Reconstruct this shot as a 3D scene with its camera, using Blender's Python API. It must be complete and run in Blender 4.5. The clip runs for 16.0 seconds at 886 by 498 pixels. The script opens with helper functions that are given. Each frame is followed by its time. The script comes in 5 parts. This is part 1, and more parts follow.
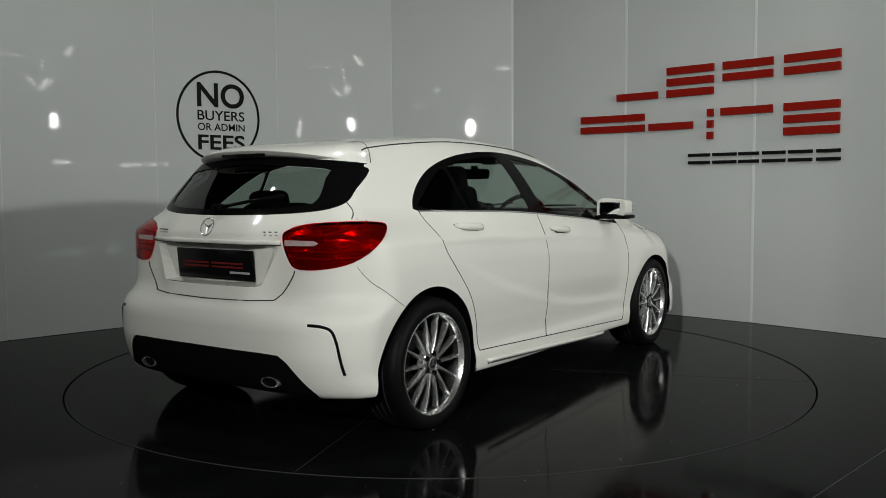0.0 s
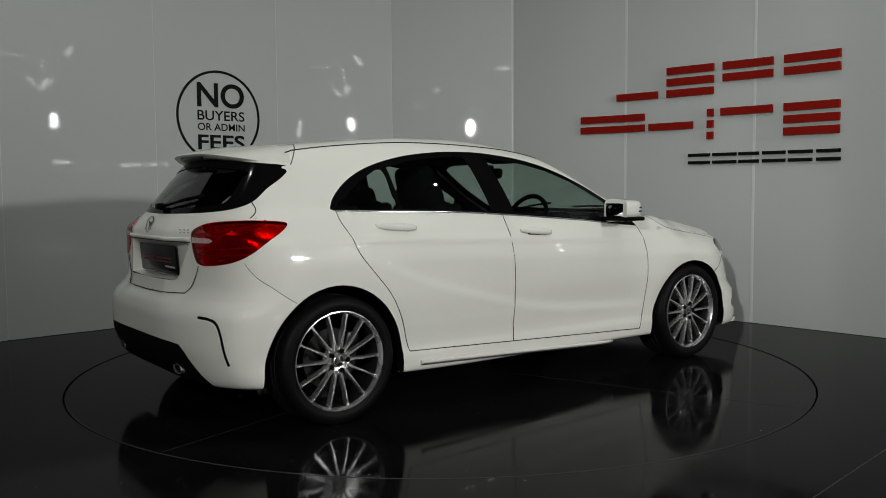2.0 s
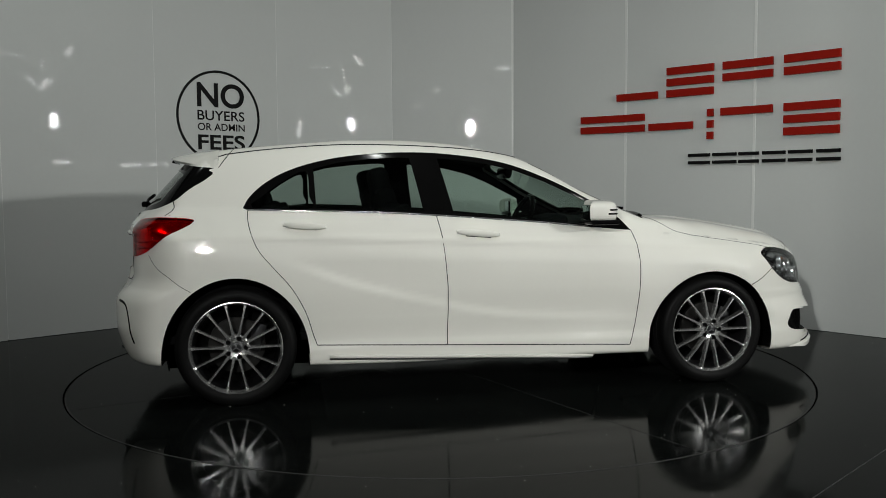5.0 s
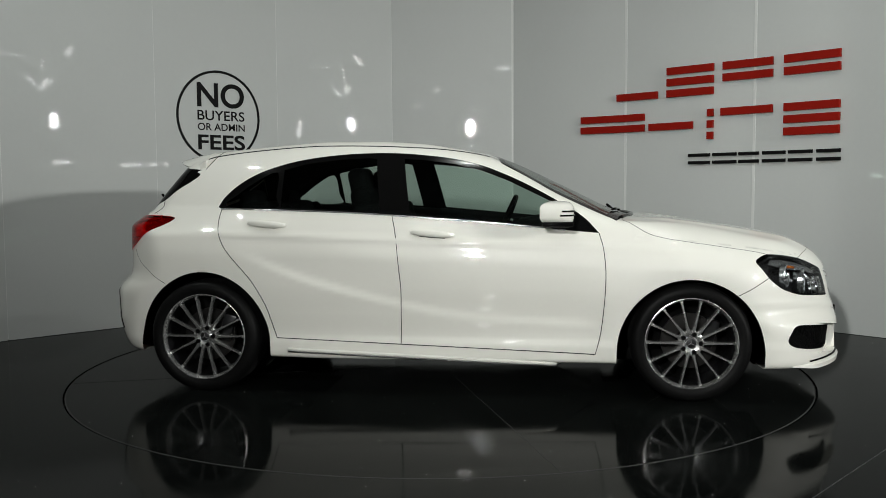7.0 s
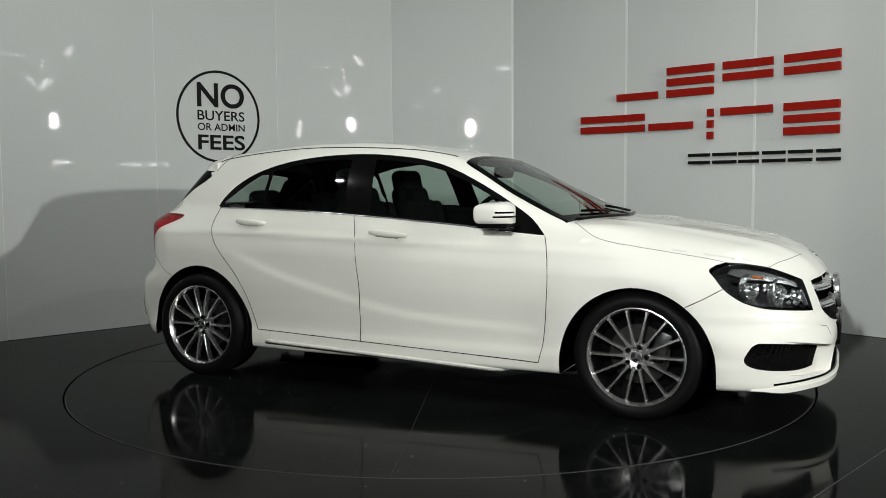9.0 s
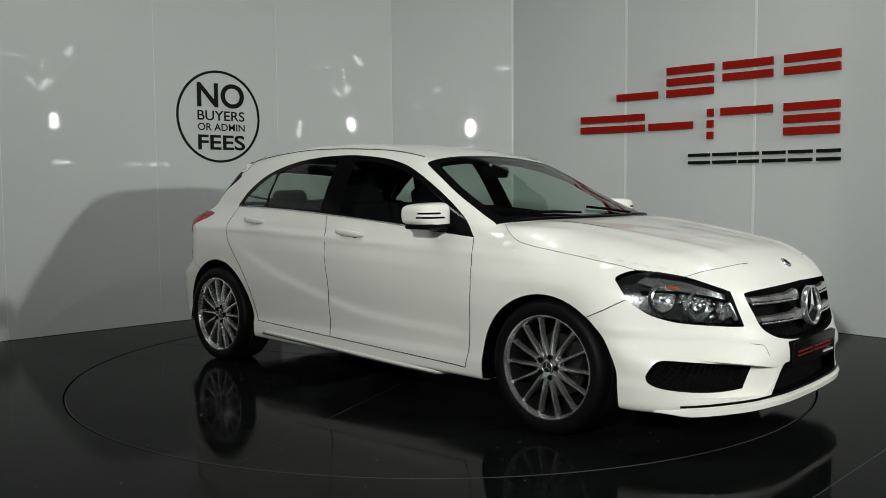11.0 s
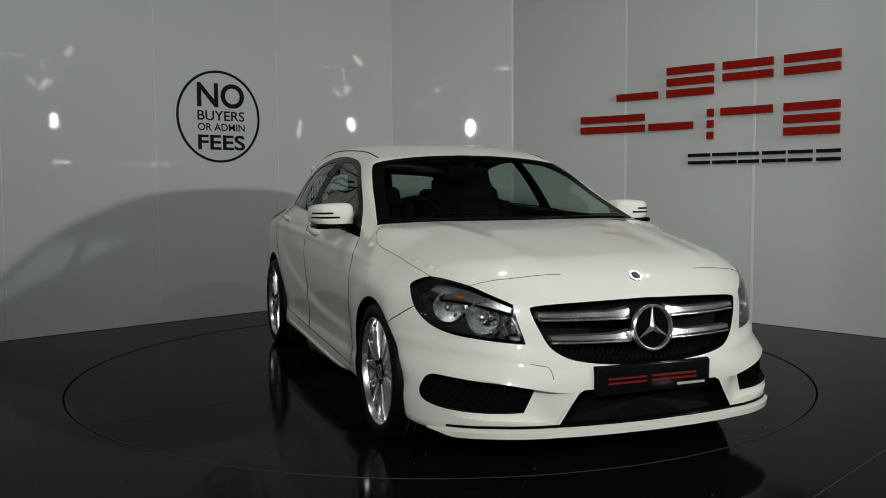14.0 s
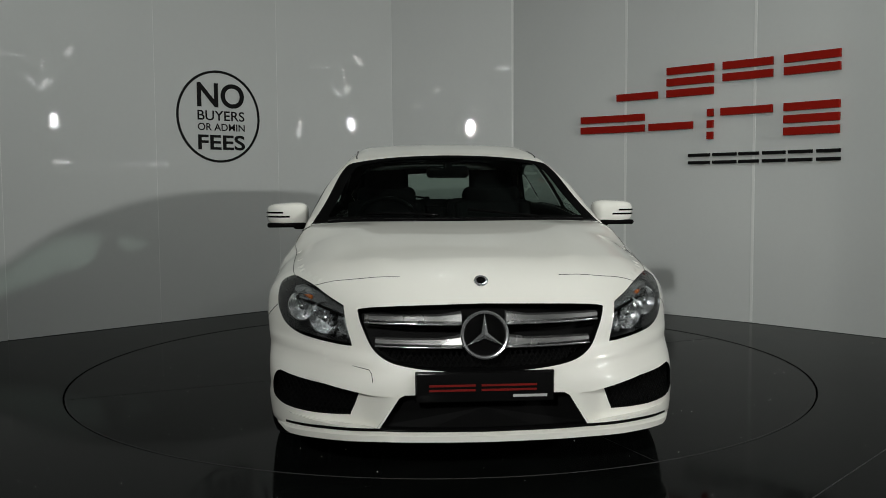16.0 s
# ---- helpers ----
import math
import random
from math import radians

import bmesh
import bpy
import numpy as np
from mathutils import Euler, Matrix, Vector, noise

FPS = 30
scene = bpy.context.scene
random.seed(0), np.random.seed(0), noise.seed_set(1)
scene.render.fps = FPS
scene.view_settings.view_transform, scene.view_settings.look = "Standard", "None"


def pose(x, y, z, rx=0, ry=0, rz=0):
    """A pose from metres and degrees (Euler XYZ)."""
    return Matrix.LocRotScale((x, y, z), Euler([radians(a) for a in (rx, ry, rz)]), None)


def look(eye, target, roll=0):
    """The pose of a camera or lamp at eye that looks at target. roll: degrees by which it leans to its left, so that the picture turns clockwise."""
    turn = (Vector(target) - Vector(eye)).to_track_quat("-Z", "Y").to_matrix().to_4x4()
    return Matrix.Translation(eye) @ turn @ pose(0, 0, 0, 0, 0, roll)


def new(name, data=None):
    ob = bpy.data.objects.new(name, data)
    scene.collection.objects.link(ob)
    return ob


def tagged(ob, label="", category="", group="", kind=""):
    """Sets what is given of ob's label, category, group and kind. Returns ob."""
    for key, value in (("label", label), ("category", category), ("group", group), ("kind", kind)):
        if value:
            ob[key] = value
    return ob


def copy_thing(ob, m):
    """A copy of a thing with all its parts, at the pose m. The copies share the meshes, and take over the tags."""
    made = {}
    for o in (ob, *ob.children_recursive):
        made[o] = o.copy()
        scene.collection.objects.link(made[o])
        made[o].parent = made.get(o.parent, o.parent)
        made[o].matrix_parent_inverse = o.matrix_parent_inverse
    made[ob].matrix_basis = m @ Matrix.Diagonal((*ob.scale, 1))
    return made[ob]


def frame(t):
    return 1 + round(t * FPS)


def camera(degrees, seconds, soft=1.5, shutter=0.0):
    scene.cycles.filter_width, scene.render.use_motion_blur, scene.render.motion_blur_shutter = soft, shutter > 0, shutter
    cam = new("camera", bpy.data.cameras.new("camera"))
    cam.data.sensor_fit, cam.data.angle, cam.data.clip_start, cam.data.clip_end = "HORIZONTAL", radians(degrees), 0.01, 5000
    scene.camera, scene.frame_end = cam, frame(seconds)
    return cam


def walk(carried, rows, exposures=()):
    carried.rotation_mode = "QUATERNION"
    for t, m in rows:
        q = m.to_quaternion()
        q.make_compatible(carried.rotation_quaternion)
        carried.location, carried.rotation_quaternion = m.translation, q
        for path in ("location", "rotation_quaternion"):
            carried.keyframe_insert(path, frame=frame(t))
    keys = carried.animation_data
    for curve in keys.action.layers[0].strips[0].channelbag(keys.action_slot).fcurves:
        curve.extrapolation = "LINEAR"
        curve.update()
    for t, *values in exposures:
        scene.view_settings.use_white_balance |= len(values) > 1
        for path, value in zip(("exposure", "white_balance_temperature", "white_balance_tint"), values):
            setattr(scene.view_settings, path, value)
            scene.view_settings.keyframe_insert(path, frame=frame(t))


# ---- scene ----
cam = camera(53.93, 16.0, soft=0.9)
EYE = pose(0.0, -5.5996, 1.1367, 86.04, 0, -0.218) @ pose(0, 0, 0, 0, 0, -0.421)
BASE = 0.0
METER = [(0, -0.30), (1, -0.50), (2, -0.52), (3, -0.53), (4, -0.52), (5.2, -0.28), (6.5, -0.08), (7, 0.0), (7.5, 0.08), (8.5, 0.18), (9, 0.25), (10.2, 0.15), (11.5, -0.08), (12.5, -0.30), (13, -0.42), (14, -0.44), (15, -0.42), (16, -0.42)]
walk(cam, [(0.0, EYE), (16.0, EYE)], [(t, BASE + e) for t, e in METER])

# ---- light ----
world = bpy.data.worlds.new("world")
scene.world = world
world.use_nodes = True
world.node_tree.nodes["Background"].inputs[0].default_value = (0.9, 1.0, 0.95, 1)
world.node_tree.nodes["Background"].inputs[1].default_value = 0.02


def area(name, eye, target, size, power, colour=(1, 1, 1)):
    d = bpy.data.lights.new(name, "AREA")
    d.shape, d.size, d.size_y, d.energy, d.color = "ELLIPSE", size, size * 2.0, power, colour
    ob = new(name, d)
    ob.matrix_world = look(eye, target)
    return ob


WARM = (0.985, 1.0, 0.97)
area("studio_light", (-1.03, -6.6, 2.42), (2.6, 1.5, 1.0), 0.15, 58, WARM).data.spread = radians(90)
area("studio_light", (7.7, -6.0, 2.85), (0, 0.5, 0.9), 0.17, 360, WARM)
# unseen overhead fill lamps, added to lift roof, bonnet and wall panels
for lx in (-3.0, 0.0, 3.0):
    d = bpy.data.lights.new("overhead_fill", "AREA")
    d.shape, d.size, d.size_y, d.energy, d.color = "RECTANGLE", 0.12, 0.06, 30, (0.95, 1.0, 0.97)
    new("overhead_fill", d).matrix_world = pose(lx, -0.9, 4.35)

# ---- materials ----


def mat(name, base, rough=0.5, metal=0.0, vary=0.06, scale=6.0, bump=0.0, grain=180.0, coat=0.0, spec=0.5, rough_vary=0.0):
    """A surface with colour drift at two scales, uneven gloss and fine relief."""
    m = bpy.data.materials.new(name)
    m.use_nodes = True
    nt = m.node_tree
    b = nt.nodes["Principled BSDF"]
    b.inputs["Roughness"].default_value, b.inputs["Metallic"].default_value = rough, metal
    b.inputs["Coat Weight"].default_value, b.inputs["Coat Roughness"].default_value = coat, 0.03
    b.inputs["Specular IOR Level"].default_value = spec
    co = nt.nodes.new("ShaderNodeTexCoord")
    n1, n2 = nt.nodes.new("ShaderNodeTexNoise"), nt.nodes.new("ShaderNodeTexNoise")
    n1.inputs["Scale"].default_value, n2.inputs["Scale"].default_value = scale, grain
    n1.inputs["Detail"].default_value = 5
    for n in (n1, n2):
        nt.links.new(co.outputs["Object"], n.inputs["Vector"])
    mix = nt.nodes.new("ShaderNodeMix")
    mix.data_type = "FLOAT"
    mix.inputs[0].default_value = 0.3
    nt.links.new(n1.outputs[0], mix.inputs[2])
    nt.links.new(n2.outputs[0], mix.inputs[3])
    ramp = nt.nodes.new("ShaderNodeValToRGB")
    lo, hi = 1 - vary, 1 + vary
    ramp.color_ramp.elements[0].position, ramp.color_ramp.elements[1].position = 0.3, 0.7
    ramp.color_ramp.elements[0].color = (*(min(1, c * lo) for c in base), 1)
    ramp.color_ramp.elements[1].color = (*(min(1, c * hi) for c in base), 1)
    nt.links.new(mix.outputs[0], ramp.inputs[0])
    nt.links.new(ramp.outputs[0], b.inputs["Base Color"])
    if rough_vary:
        mr = nt.nodes.new("ShaderNodeMapRange")
        mr.inputs[1].default_value, mr.inputs[2].default_value = 0.3, 0.7
        mr.inputs[3].default_value, mr.inputs[4].default_value = max(0, rough - rough_vary), rough + rough_vary
        nt.links.new(n1.outputs[0], mr.inputs[0])
        nt.links.new(mr.outputs[0], b.inputs["Roughness"])
    if bump:
        bp = nt.nodes.new("ShaderNodeBump")
        bp.inputs["Strength"].default_value, bp.inputs["Distance"].default_value = bump, 0.002
        nt.links.new(n2.outputs[0], bp.inputs["Height"])
        nt.links.new(bp.outputs[0], b.inputs["Normal"])
    return m


def glass_mat(name, tint, rough=0.0, clear=0.75, ior=1.5):
    """Thin tinted glass: a pane that lets light straight through and reflects at its face."""
    m = bpy.data.materials.new(name)
    m.use_nodes = True
    nt = m.node_tree
    nt.nodes.remove(nt.nodes["Principled BSDF"])
    tr, gl, mx, lw, pw, ma = (nt.nodes.new("ShaderNode" + k) for k in ("BsdfTransparent", "BsdfGlossy", "MixShader", "LayerWeight", "Math", "Math"))
    tr.inputs[0].default_value = (*(c * clear for c in tint), 1)
    gl.inputs["Roughness"].default_value = rough
    lw.inputs["Blend"].default_value = 0.5
    f0 = ((ior - 1) / (ior + 1)) ** 2
    pw.operation, ma.operation = "POWER", "MULTIPLY_ADD"
    pw.inputs[1].default_value = 5.0
    ma.inputs[1].default_value, ma.inputs[2].default_value = 1 - f0, f0
    nt.links.new(lw.outputs["Facing"], pw.inputs[0])
    nt.links.new(pw.outputs[0], ma.inputs[0])
    nt.links.new(ma.outputs[0], mx.inputs[0])
    nt.links.new(tr.outputs[0], mx.inputs[1])
    nt.links.new(gl.outputs[0], mx.inputs[2])
    nt.links.new(mx.outputs[0], nt.nodes["Material Output"].inputs[0])
    return m


PAINT = mat("white_car_paint", (0.80, 0.79, 0.725), 0.50, vary=0.012, scale=2.0, grain=900, coat=1.0)
BLACK = mat("black_trim", (0.004, 0.004, 0.004), 0.12, vary=0.15, rough_vary=0.04, spec=0.035)
PLASTIC = mat("black_plastic", (0.0045, 0.0045, 0.0045), 0.55, vary=0.2, bump=0.25, grain=420, spec=0.03)
GAP = mat("shut_line", (0.02, 0.02, 0.02), 0.8)
RUBBER = mat("tyre_rubber", (0.004, 0.004, 0.004), 0.5, vary=0.25, bump=0.3, grain=300, spec=0.10)
CHROME = mat("chrome", (0.80, 0.81, 0.82), 0.20, 0.9, vary=0.03)
MIRROR = mat("mirror_glass", (0.80, 0.81, 0.82), 0.02, 1.0, vary=0.01)
ALLOY = mat("polished_alloy", (0.78, 0.78, 0.77), 0.25, 0.92, vary=0.06, rough_vary=0.06)
ALLOY_DARK = mat("dark_alloy", (0.04, 0.04, 0.042), 0.35, 0.8, vary=0.1)
BRAKE = mat("worn_brake_iron", (0.022, 0.021, 0.020), 0.45, 0.8, vary=0.25, scale=20)
REFLECTOR = mat("faceted_chrome", (0.82, 0.83, 0.84), 0.22, 0.95, vary=0.2, scale=40, bump=1.0, grain=60)
HOUSING = mat("grey_lamp_housing", (0.07, 0.07, 0.072), 0.24, 0.7, vary=0.3, scale=30, bump=0.5, grain=45)
RIBBED = mat("ribbed_lamp_silver", (0.36, 0.365, 0.37), 0.26, 0.85, vary=0.35, scale=60, bump=1.0, grain=110)
STEEL = mat("brake_steel", (0.16, 0.16, 0.16), 0.35, 1.0, vary=0.1)
GLASS = glass_mat("clear_glass", (0.80, 0.92, 0.86), clear=0.90)
SCREEN = glass_mat("windscreen_glass", (0.80, 0.92, 0.86), clear=0.85)
GLASS_DARK = glass_mat("tinted_glass", (0.78, 0.88, 0.83), clear=0.78)
GLASS_REAR = glass_mat("dark_rear_glass", (0.78, 0.88, 0.83), clear=0.62)
LENS = glass_mat("lamp_lens", (0.95, 0.97, 0.97), clear=0.95)
FABRIC = mat("dark_fabric", (0.007, 0.007, 0.0075), 0.9, vary=0.2, bump=0.4, grain=600, spec=0.08)
RED_GLASS = glass_mat("red_lamp_glass", (0.85, 0.014, 0.010), clear=1.0, ior=1.25)
SPARKLE = mat("faceted_reflector", (0.80, 0.78, 0.78), 0.16, 0.9, vary=0.3, scale=30, bump=1.0, grain=70)
RED_LENS = mat("red_lens", (0.20, 0.006, 0.005), 0.15, vary=0.2, scale=26, grain=90)
CLEAR_LENS = mat("pale_lens", (0.46, 0.33, 0.32), 0.2, vary=0.25, scale=40)
AMBER = mat("amber_lens", (0.36, 0.09, 0.01), 0.25, vary=0.2, coat=0.6)
PLATE = mat("black_plate", (0.005, 0.005, 0.005), 0.18, vary=0.2, spec=0.10)
RED = mat("red_lettering", (0.26, 0.010, 0.005), 0.5, vary=0.05, spec=0.06)
GLOW = bpy.data.materials.new("strip_light_glow")
GLOW.use_nodes = True
GLOW.node_tree.nodes["Principled BSDF"].inputs["Emission Color"].default_value = (0.95, 1.0, 0.98, 1)
GLOW.node_tree.nodes["Principled BSDF"].inputs["Emission Strength"].default_value = 24.0
SOFT_GLOW = GLOW.copy()
SOFT_GLOW.name = "dim_lamp_glow"
SOFT_GLOW.node_tree.nodes["Principled BSDF"].inputs["Emission Strength"].default_value = 12.0
LAMP_GLOW = bpy.data.materials.new("lamp_glow")
LAMP_GLOW.use_nodes = True
LAMP_GLOW.node_tree.nodes["Principled BSDF"].inputs["Emission Color"].default_value = (0.97, 0.98, 1.0, 1)
LAMP_GLOW.node_tree.nodes["Principled BSDF"].inputs["Emission Strength"].default_value = 160.0
BAR_RED = mat("red_print", (0.15, 0.010, 0.008), 0.4, spec=0.2)
BAR_GREY = mat("silver_print", (0.45, 0.45, 0.45), 0.4)
INK = mat("black_vinyl", (0.006, 0.006, 0.006), 0.45, spec=0.08)
WALL = mat("gloss_wall_panel", (0.56, 0.575, 0.56), 0.022, vary=0.02, scale=1.2, grain=30, spec=0.2, rough_vary=0.006)
STRIP = mat("panel_strip", (0.68, 0.69, 0.67), 0.3, vary=0.03)
FLOOR = mat("black_gloss_floor", (0.004, 0.0046, 0.0043), 0.09, vary=0.35, scale=3.0, rough_vary=0.05, bump=0.03, grain=60, spec=0.024)
HALL = mat("painted_hall_wall", (0.11, 0.115, 0.11), 0.7, vary=0.04, scale=1.0)
CEIL = mat("ceiling_paint", (0.06, 0.06, 0.06), 0.8, vary=0.04, scale=1.0)
SPECK = mat("pale_grit", (0.6, 0.6, 0.57), 0.7)

# ---- mesh helpers ----


def mesh_ob(name, verts, faces, material, parent=None, label="", smooth=False, normals=None):
    me = bpy.data.meshes.new(name)
    me.from_pydata([tuple(map(float, v)) for v in verts], [], [tuple(map(int, f)) for f in faces])
    me.materials.append(material)
    if smooth:
        me.polygons.foreach_set("use_smooth", [True] * len(me.polygons))
    if normals is not None:
        me.normals_split_custom_set_from_vertices([tuple(map(float, n)) for n in normals])
    me.update()
    ob = new(name, me)
    ob.parent = parent
    if label:
        tagged(ob, label)
    return ob


def part(name, bm, material, parent=None, label="", smooth=False):
    me = bpy.data.meshes.new(name)
    bmesh.ops.recalc_face_normals(bm, faces=bm.faces)
    bm.to_mesh(me)
    bm.free()
    me.materials.append(material)
    if smooth:
        me.polygons.foreach_set("use_smooth", [True] * len(me.polygons))
        me.set_sharp_from_angle(angle=radians(38))
    ob = new(name, me)
    ob.parent = parent
    if label:
        tagged(ob, label)
    return ob


def add_box(bm, m, sx, sy, sz, bevel=0.0, seg=2):
    r = bmesh.ops.create_cube(bm, size=1, matrix=m @ Matrix.Diagonal((sx, sy, sz, 1)))
    if bevel:
        es = list({e for v in r["verts"] for e in v.link_edges})
        bmesh.ops.bevel(bm, geom=es, offset=bevel, segments=seg, affect="EDGES", profile=0.5)
    return r


def box(name, m, size, material, parent=None, label="", bevel=0.004, seg=2):
    bm = bmesh.new()
    add_box(bm, m, *size, bevel, seg)
    return part(name, bm, material, parent, label, True)


def lathe(bm, profile, n, m=Matrix(), closed=False):
    """Turns a profile of (radius, height) round the z axis of m."""
    rings = []
    for k in range(n):
        a = 2 * math.pi * k / n
        rings.append([bm.verts.new(m @ Vector((r * math.cos(a), r * math.sin(a), h))) for r, h in profile])
    q = len(profile)
    for k in range(n):
        a, b = rings[k], rings[(k + 1) % n]
        for i in range(q if closed else q - 1):
            j = (i + 1) % q
            bm.faces.new((a[i], b[i], b[j], a[j]))
    bmesh.ops.remove_doubles(bm, verts=bm.verts, dist=1e-5)


def tube_data(pts, r, n=6, closed=False, flat=None):
    """Vertices and faces of a round rod along points."""
    P = np.array(pts, float)
    k = len(P)
    T = np.roll(P, -1, 0) - np.roll(P, 1, 0) if closed else np.gradient(P, axis=0)
    T /= np.linalg.norm(T, axis=1)[:, None] + 1e-12
    ref = np.array((0.0, 0.0, 1.0)) if abs(T[:, 2]).mean() < 0.7 else np.array((1.0, 0.0, 0.0))
    A = np.cross(T, ref)
    A /= np.linalg.norm(A, axis=1)[:, None] + 1e-12
    B = np.cross(T, A)
    a = np.linspace(0, 2 * np.pi, n, endpoint=False)
    V = (P[:, None] + r * (np.cos(a)[None, :, None] * A[:, None] + np.sin(a)[None, :, None] * B[:, None])).reshape(-1, 3)
    F = [(i * n + j, i * n + (j + 1) % n, ((i + 1) % k) * n + (j + 1) % n, ((i + 1) % k) * n + j) for i in range(k if closed else k - 1) for j in range(n)]
    if not closed:
        F += [tuple(range(n))[::-1], tuple((k - 1) * n + j for j in range(n))]
    return V, F


def tube(name, pts, r, material, parent=None, label="", n=6, closed=False):
    V, F = tube_data(pts, r, n, closed)
    return mesh_ob(name, V, F, material, parent, label, True)


def smooth_line(pts, n=8, closed=False):
    """Catmull-Rom curve through points."""
    P = np.array(pts, float)
    if closed:
        Q = np.vstack([P[-1], P, P[0], P[1]])
    else:
        Q = np.vstack([2 * P[0] - P[1], P, 2 * P[-1] - P[-2]])
    out = []
    for i in range(1, len(Q) - 2):
        a, b, c, d = Q[i - 1], Q[i], Q[i + 1], Q[i + 2]
        for t in np.linspace(0, 1, n, endpoint=False):
            out.append(0.5 * (2 * b + (c - a) * t + (2 * a - 5 * b + 4 * c - d) * t * t + (3 * b - a - 3 * c + d) * t ** 3))
    if not closed:
        out.append(Q[-2])
    return np.array(out)


# ---- the room ----
ROOM_H = 4.4
PANEL_H = 3.12
SEAMS = [(-4.45, -1.2), (-4.05, -0.05), (-3.305, 1.014), (-2.401, 1.852), (-1.514, 2.655), (-0.468, 3.235), (0.737, 3.132), (1.71, 2.42), (2.594, 1.60), (3.40, 0.72), (4.05, -0.30), (4.18, -0.62)]
STEP = 12
FLAT = np.array([np.array(SEAMS[i]) + (np.array(SEAMS[i + 1]) - np.array(SEAMS[i])) * k / STEP for i in range(len(SEAMS) - 1) for k in range(STEP)] + [SEAMS[-1]])
CURVE = 0.02 * smooth_line(SEAMS, STEP) + 0.98 * FLAT
ARC = np.concatenate([[0], np.cumsum(np.linalg.norm(np.diff(CURVE, axis=0), axis=1))])


def on_wall(s, z, off=0.0):
    """A place on the curved wall: s metres along it, z up, off metres out of it into the room."""
    x, y = np.interp(s, ARC, CURVE[:, 0]), np.interp(s, ARC, CURVE[:, 1])
    x2, y2 = np.interp(s + 0.05, ARC, CURVE[:, 0]), np.interp(s + 0.05, ARC, CURVE[:, 1])
    x1, y1 = np.interp(s - 0.05, ARC, CURVE[:, 0]), np.interp(s - 0.05, ARC, CURVE[:, 1])
    t = np.array((x2 - x1, y2 - y1))
    t /= np.linalg.norm(t)
    return np.array((x + t[1] * off, y - t[0] * off, z))


def wall_strip(name, s0, s1, z0, z1, front, back, material, parent=None, n=12, label="", joint=0.0):
    V, F = [], []
    ss = np.linspace(s0 + joint, s1 - joint, n + 1)
    for s in ss:
        V += [on_wall(s, z0, front), on_wall(s, z1, front), on_wall(s, z1, back), on_wall(s, z0, back)]
    for i in range(n):
        for j in range(4):
            F.append((i * 4 + j, i * 4 + (j + 1) % 4, i * 4 + 4 + (j + 1) % 4, i * 4 + 4 + j))
    F += [(3, 2, 1, 0), tuple(n * 4 + j for j in range(4))]
    ob = mesh_ob(name, V, F, material, parent, label, True)
    ob.data.set_sharp_from_angle(angle=radians(30))
    return ob


wall = wall_strip("wall_curved", ARC[0], ARC[-1], 0.0, PANEL_H, -0.03, -0.12, HALL, n=90)
tagged(wall, "curved studio wall clad in glossy pale grey panels", "wall", kind="structure")
SEAM_S = [float(ARC[i * STEP]) for i in range(len(SEAMS))]
for i in range(len(SEAMS) - 1):
    wall_strip("panel", SEAM_S[i], SEAM_S[i + 1], 0.003, PANEL_H - 0.01, 0.0, -0.028, WALL, wall, 14, joint=0.0025)
for i, s in enumerate(SEAM_S[1:-1]):
    wide = 0.011 if i >= 5 else 0.004
    wall_strip("joint_strip", s - wide, s + wide, 0.012, PANEL_H - 0.01, 0.003 if i >= 5 else -0.001, -0.02, STRIP, wall, 2)
def slab(name, x0, x1, y0, y1, z0, z1, material, label, category):
    ob = box(name, pose((x0 + x1) / 2, (y0 + y1) / 2, (z0 + z1) / 2), (x1 - x0, y1 - y0, z1 - z0), material, None, "", 0.0)
    return tagged(ob, label, category, kind="structure")


slab("wall_south", -7.2, 11.0, -12.2, -12.0, 0, ROOM_H, HALL, "plain painted hall wall behind the camera", "wall")
slab("wall_west", -7.4, -7.2, -12.2, 5.0, 0, ROOM_H, HALL, "plain painted hall side wall", "wall")
slab("wall_east", 11.0, 11.2, -12.2, 5.0, 0, ROOM_H, HALL, "plain painted hall side wall", "wall")
slab("wall_north", -7.4, 11.2, 5.0, 5.2, 0, ROOM_H, HALL, "plain hall wall behind the curved panels", "wall")
slab("ceiling", -7.4, 11.2, -12.2, 5.2, ROOM_H + 0.05, ROOM_H + 0.2, CEIL, "plain matt grey ceiling over the studio", "ceiling")

# floor with a round opening, and the turntable disc in it
TABLE_R = 2.256
bm = bmesh.new()
n = 128
inner = [bm.verts.new((TABLE_R * math.cos(2 * math.pi * k / n), TABLE_R * math.sin(2 * math.pi * k / n), 0)) for k in range(n)]
outer = []
for k in range(n):
    a = 2 * math.pi * k / n
    ca, sa = math.cos(a), math.sin(a)
    sx = ((11.1 if ca > 0 else 7.3) / abs(ca)) if abs(ca) > 1e-6 else 1e9
    sy = ((5.1 if sa > 0 else 12.1) / abs(sa)) if abs(sa) > 1e-6 else 1e9
    q = min(sx, sy)
    outer.append(bm.verts.new((q * ca, q * sa, 0)))
low = [bm.verts.new((v.co.x, v.co.y, -0.05)) for v in inner]
for k in range(n):
    j = (k + 1) % n
    bm.faces.new((inner[k], outer[k], outer[j], inner[j]))
    bm.faces.new((inner[j], low[j], low[k], inner[k]))
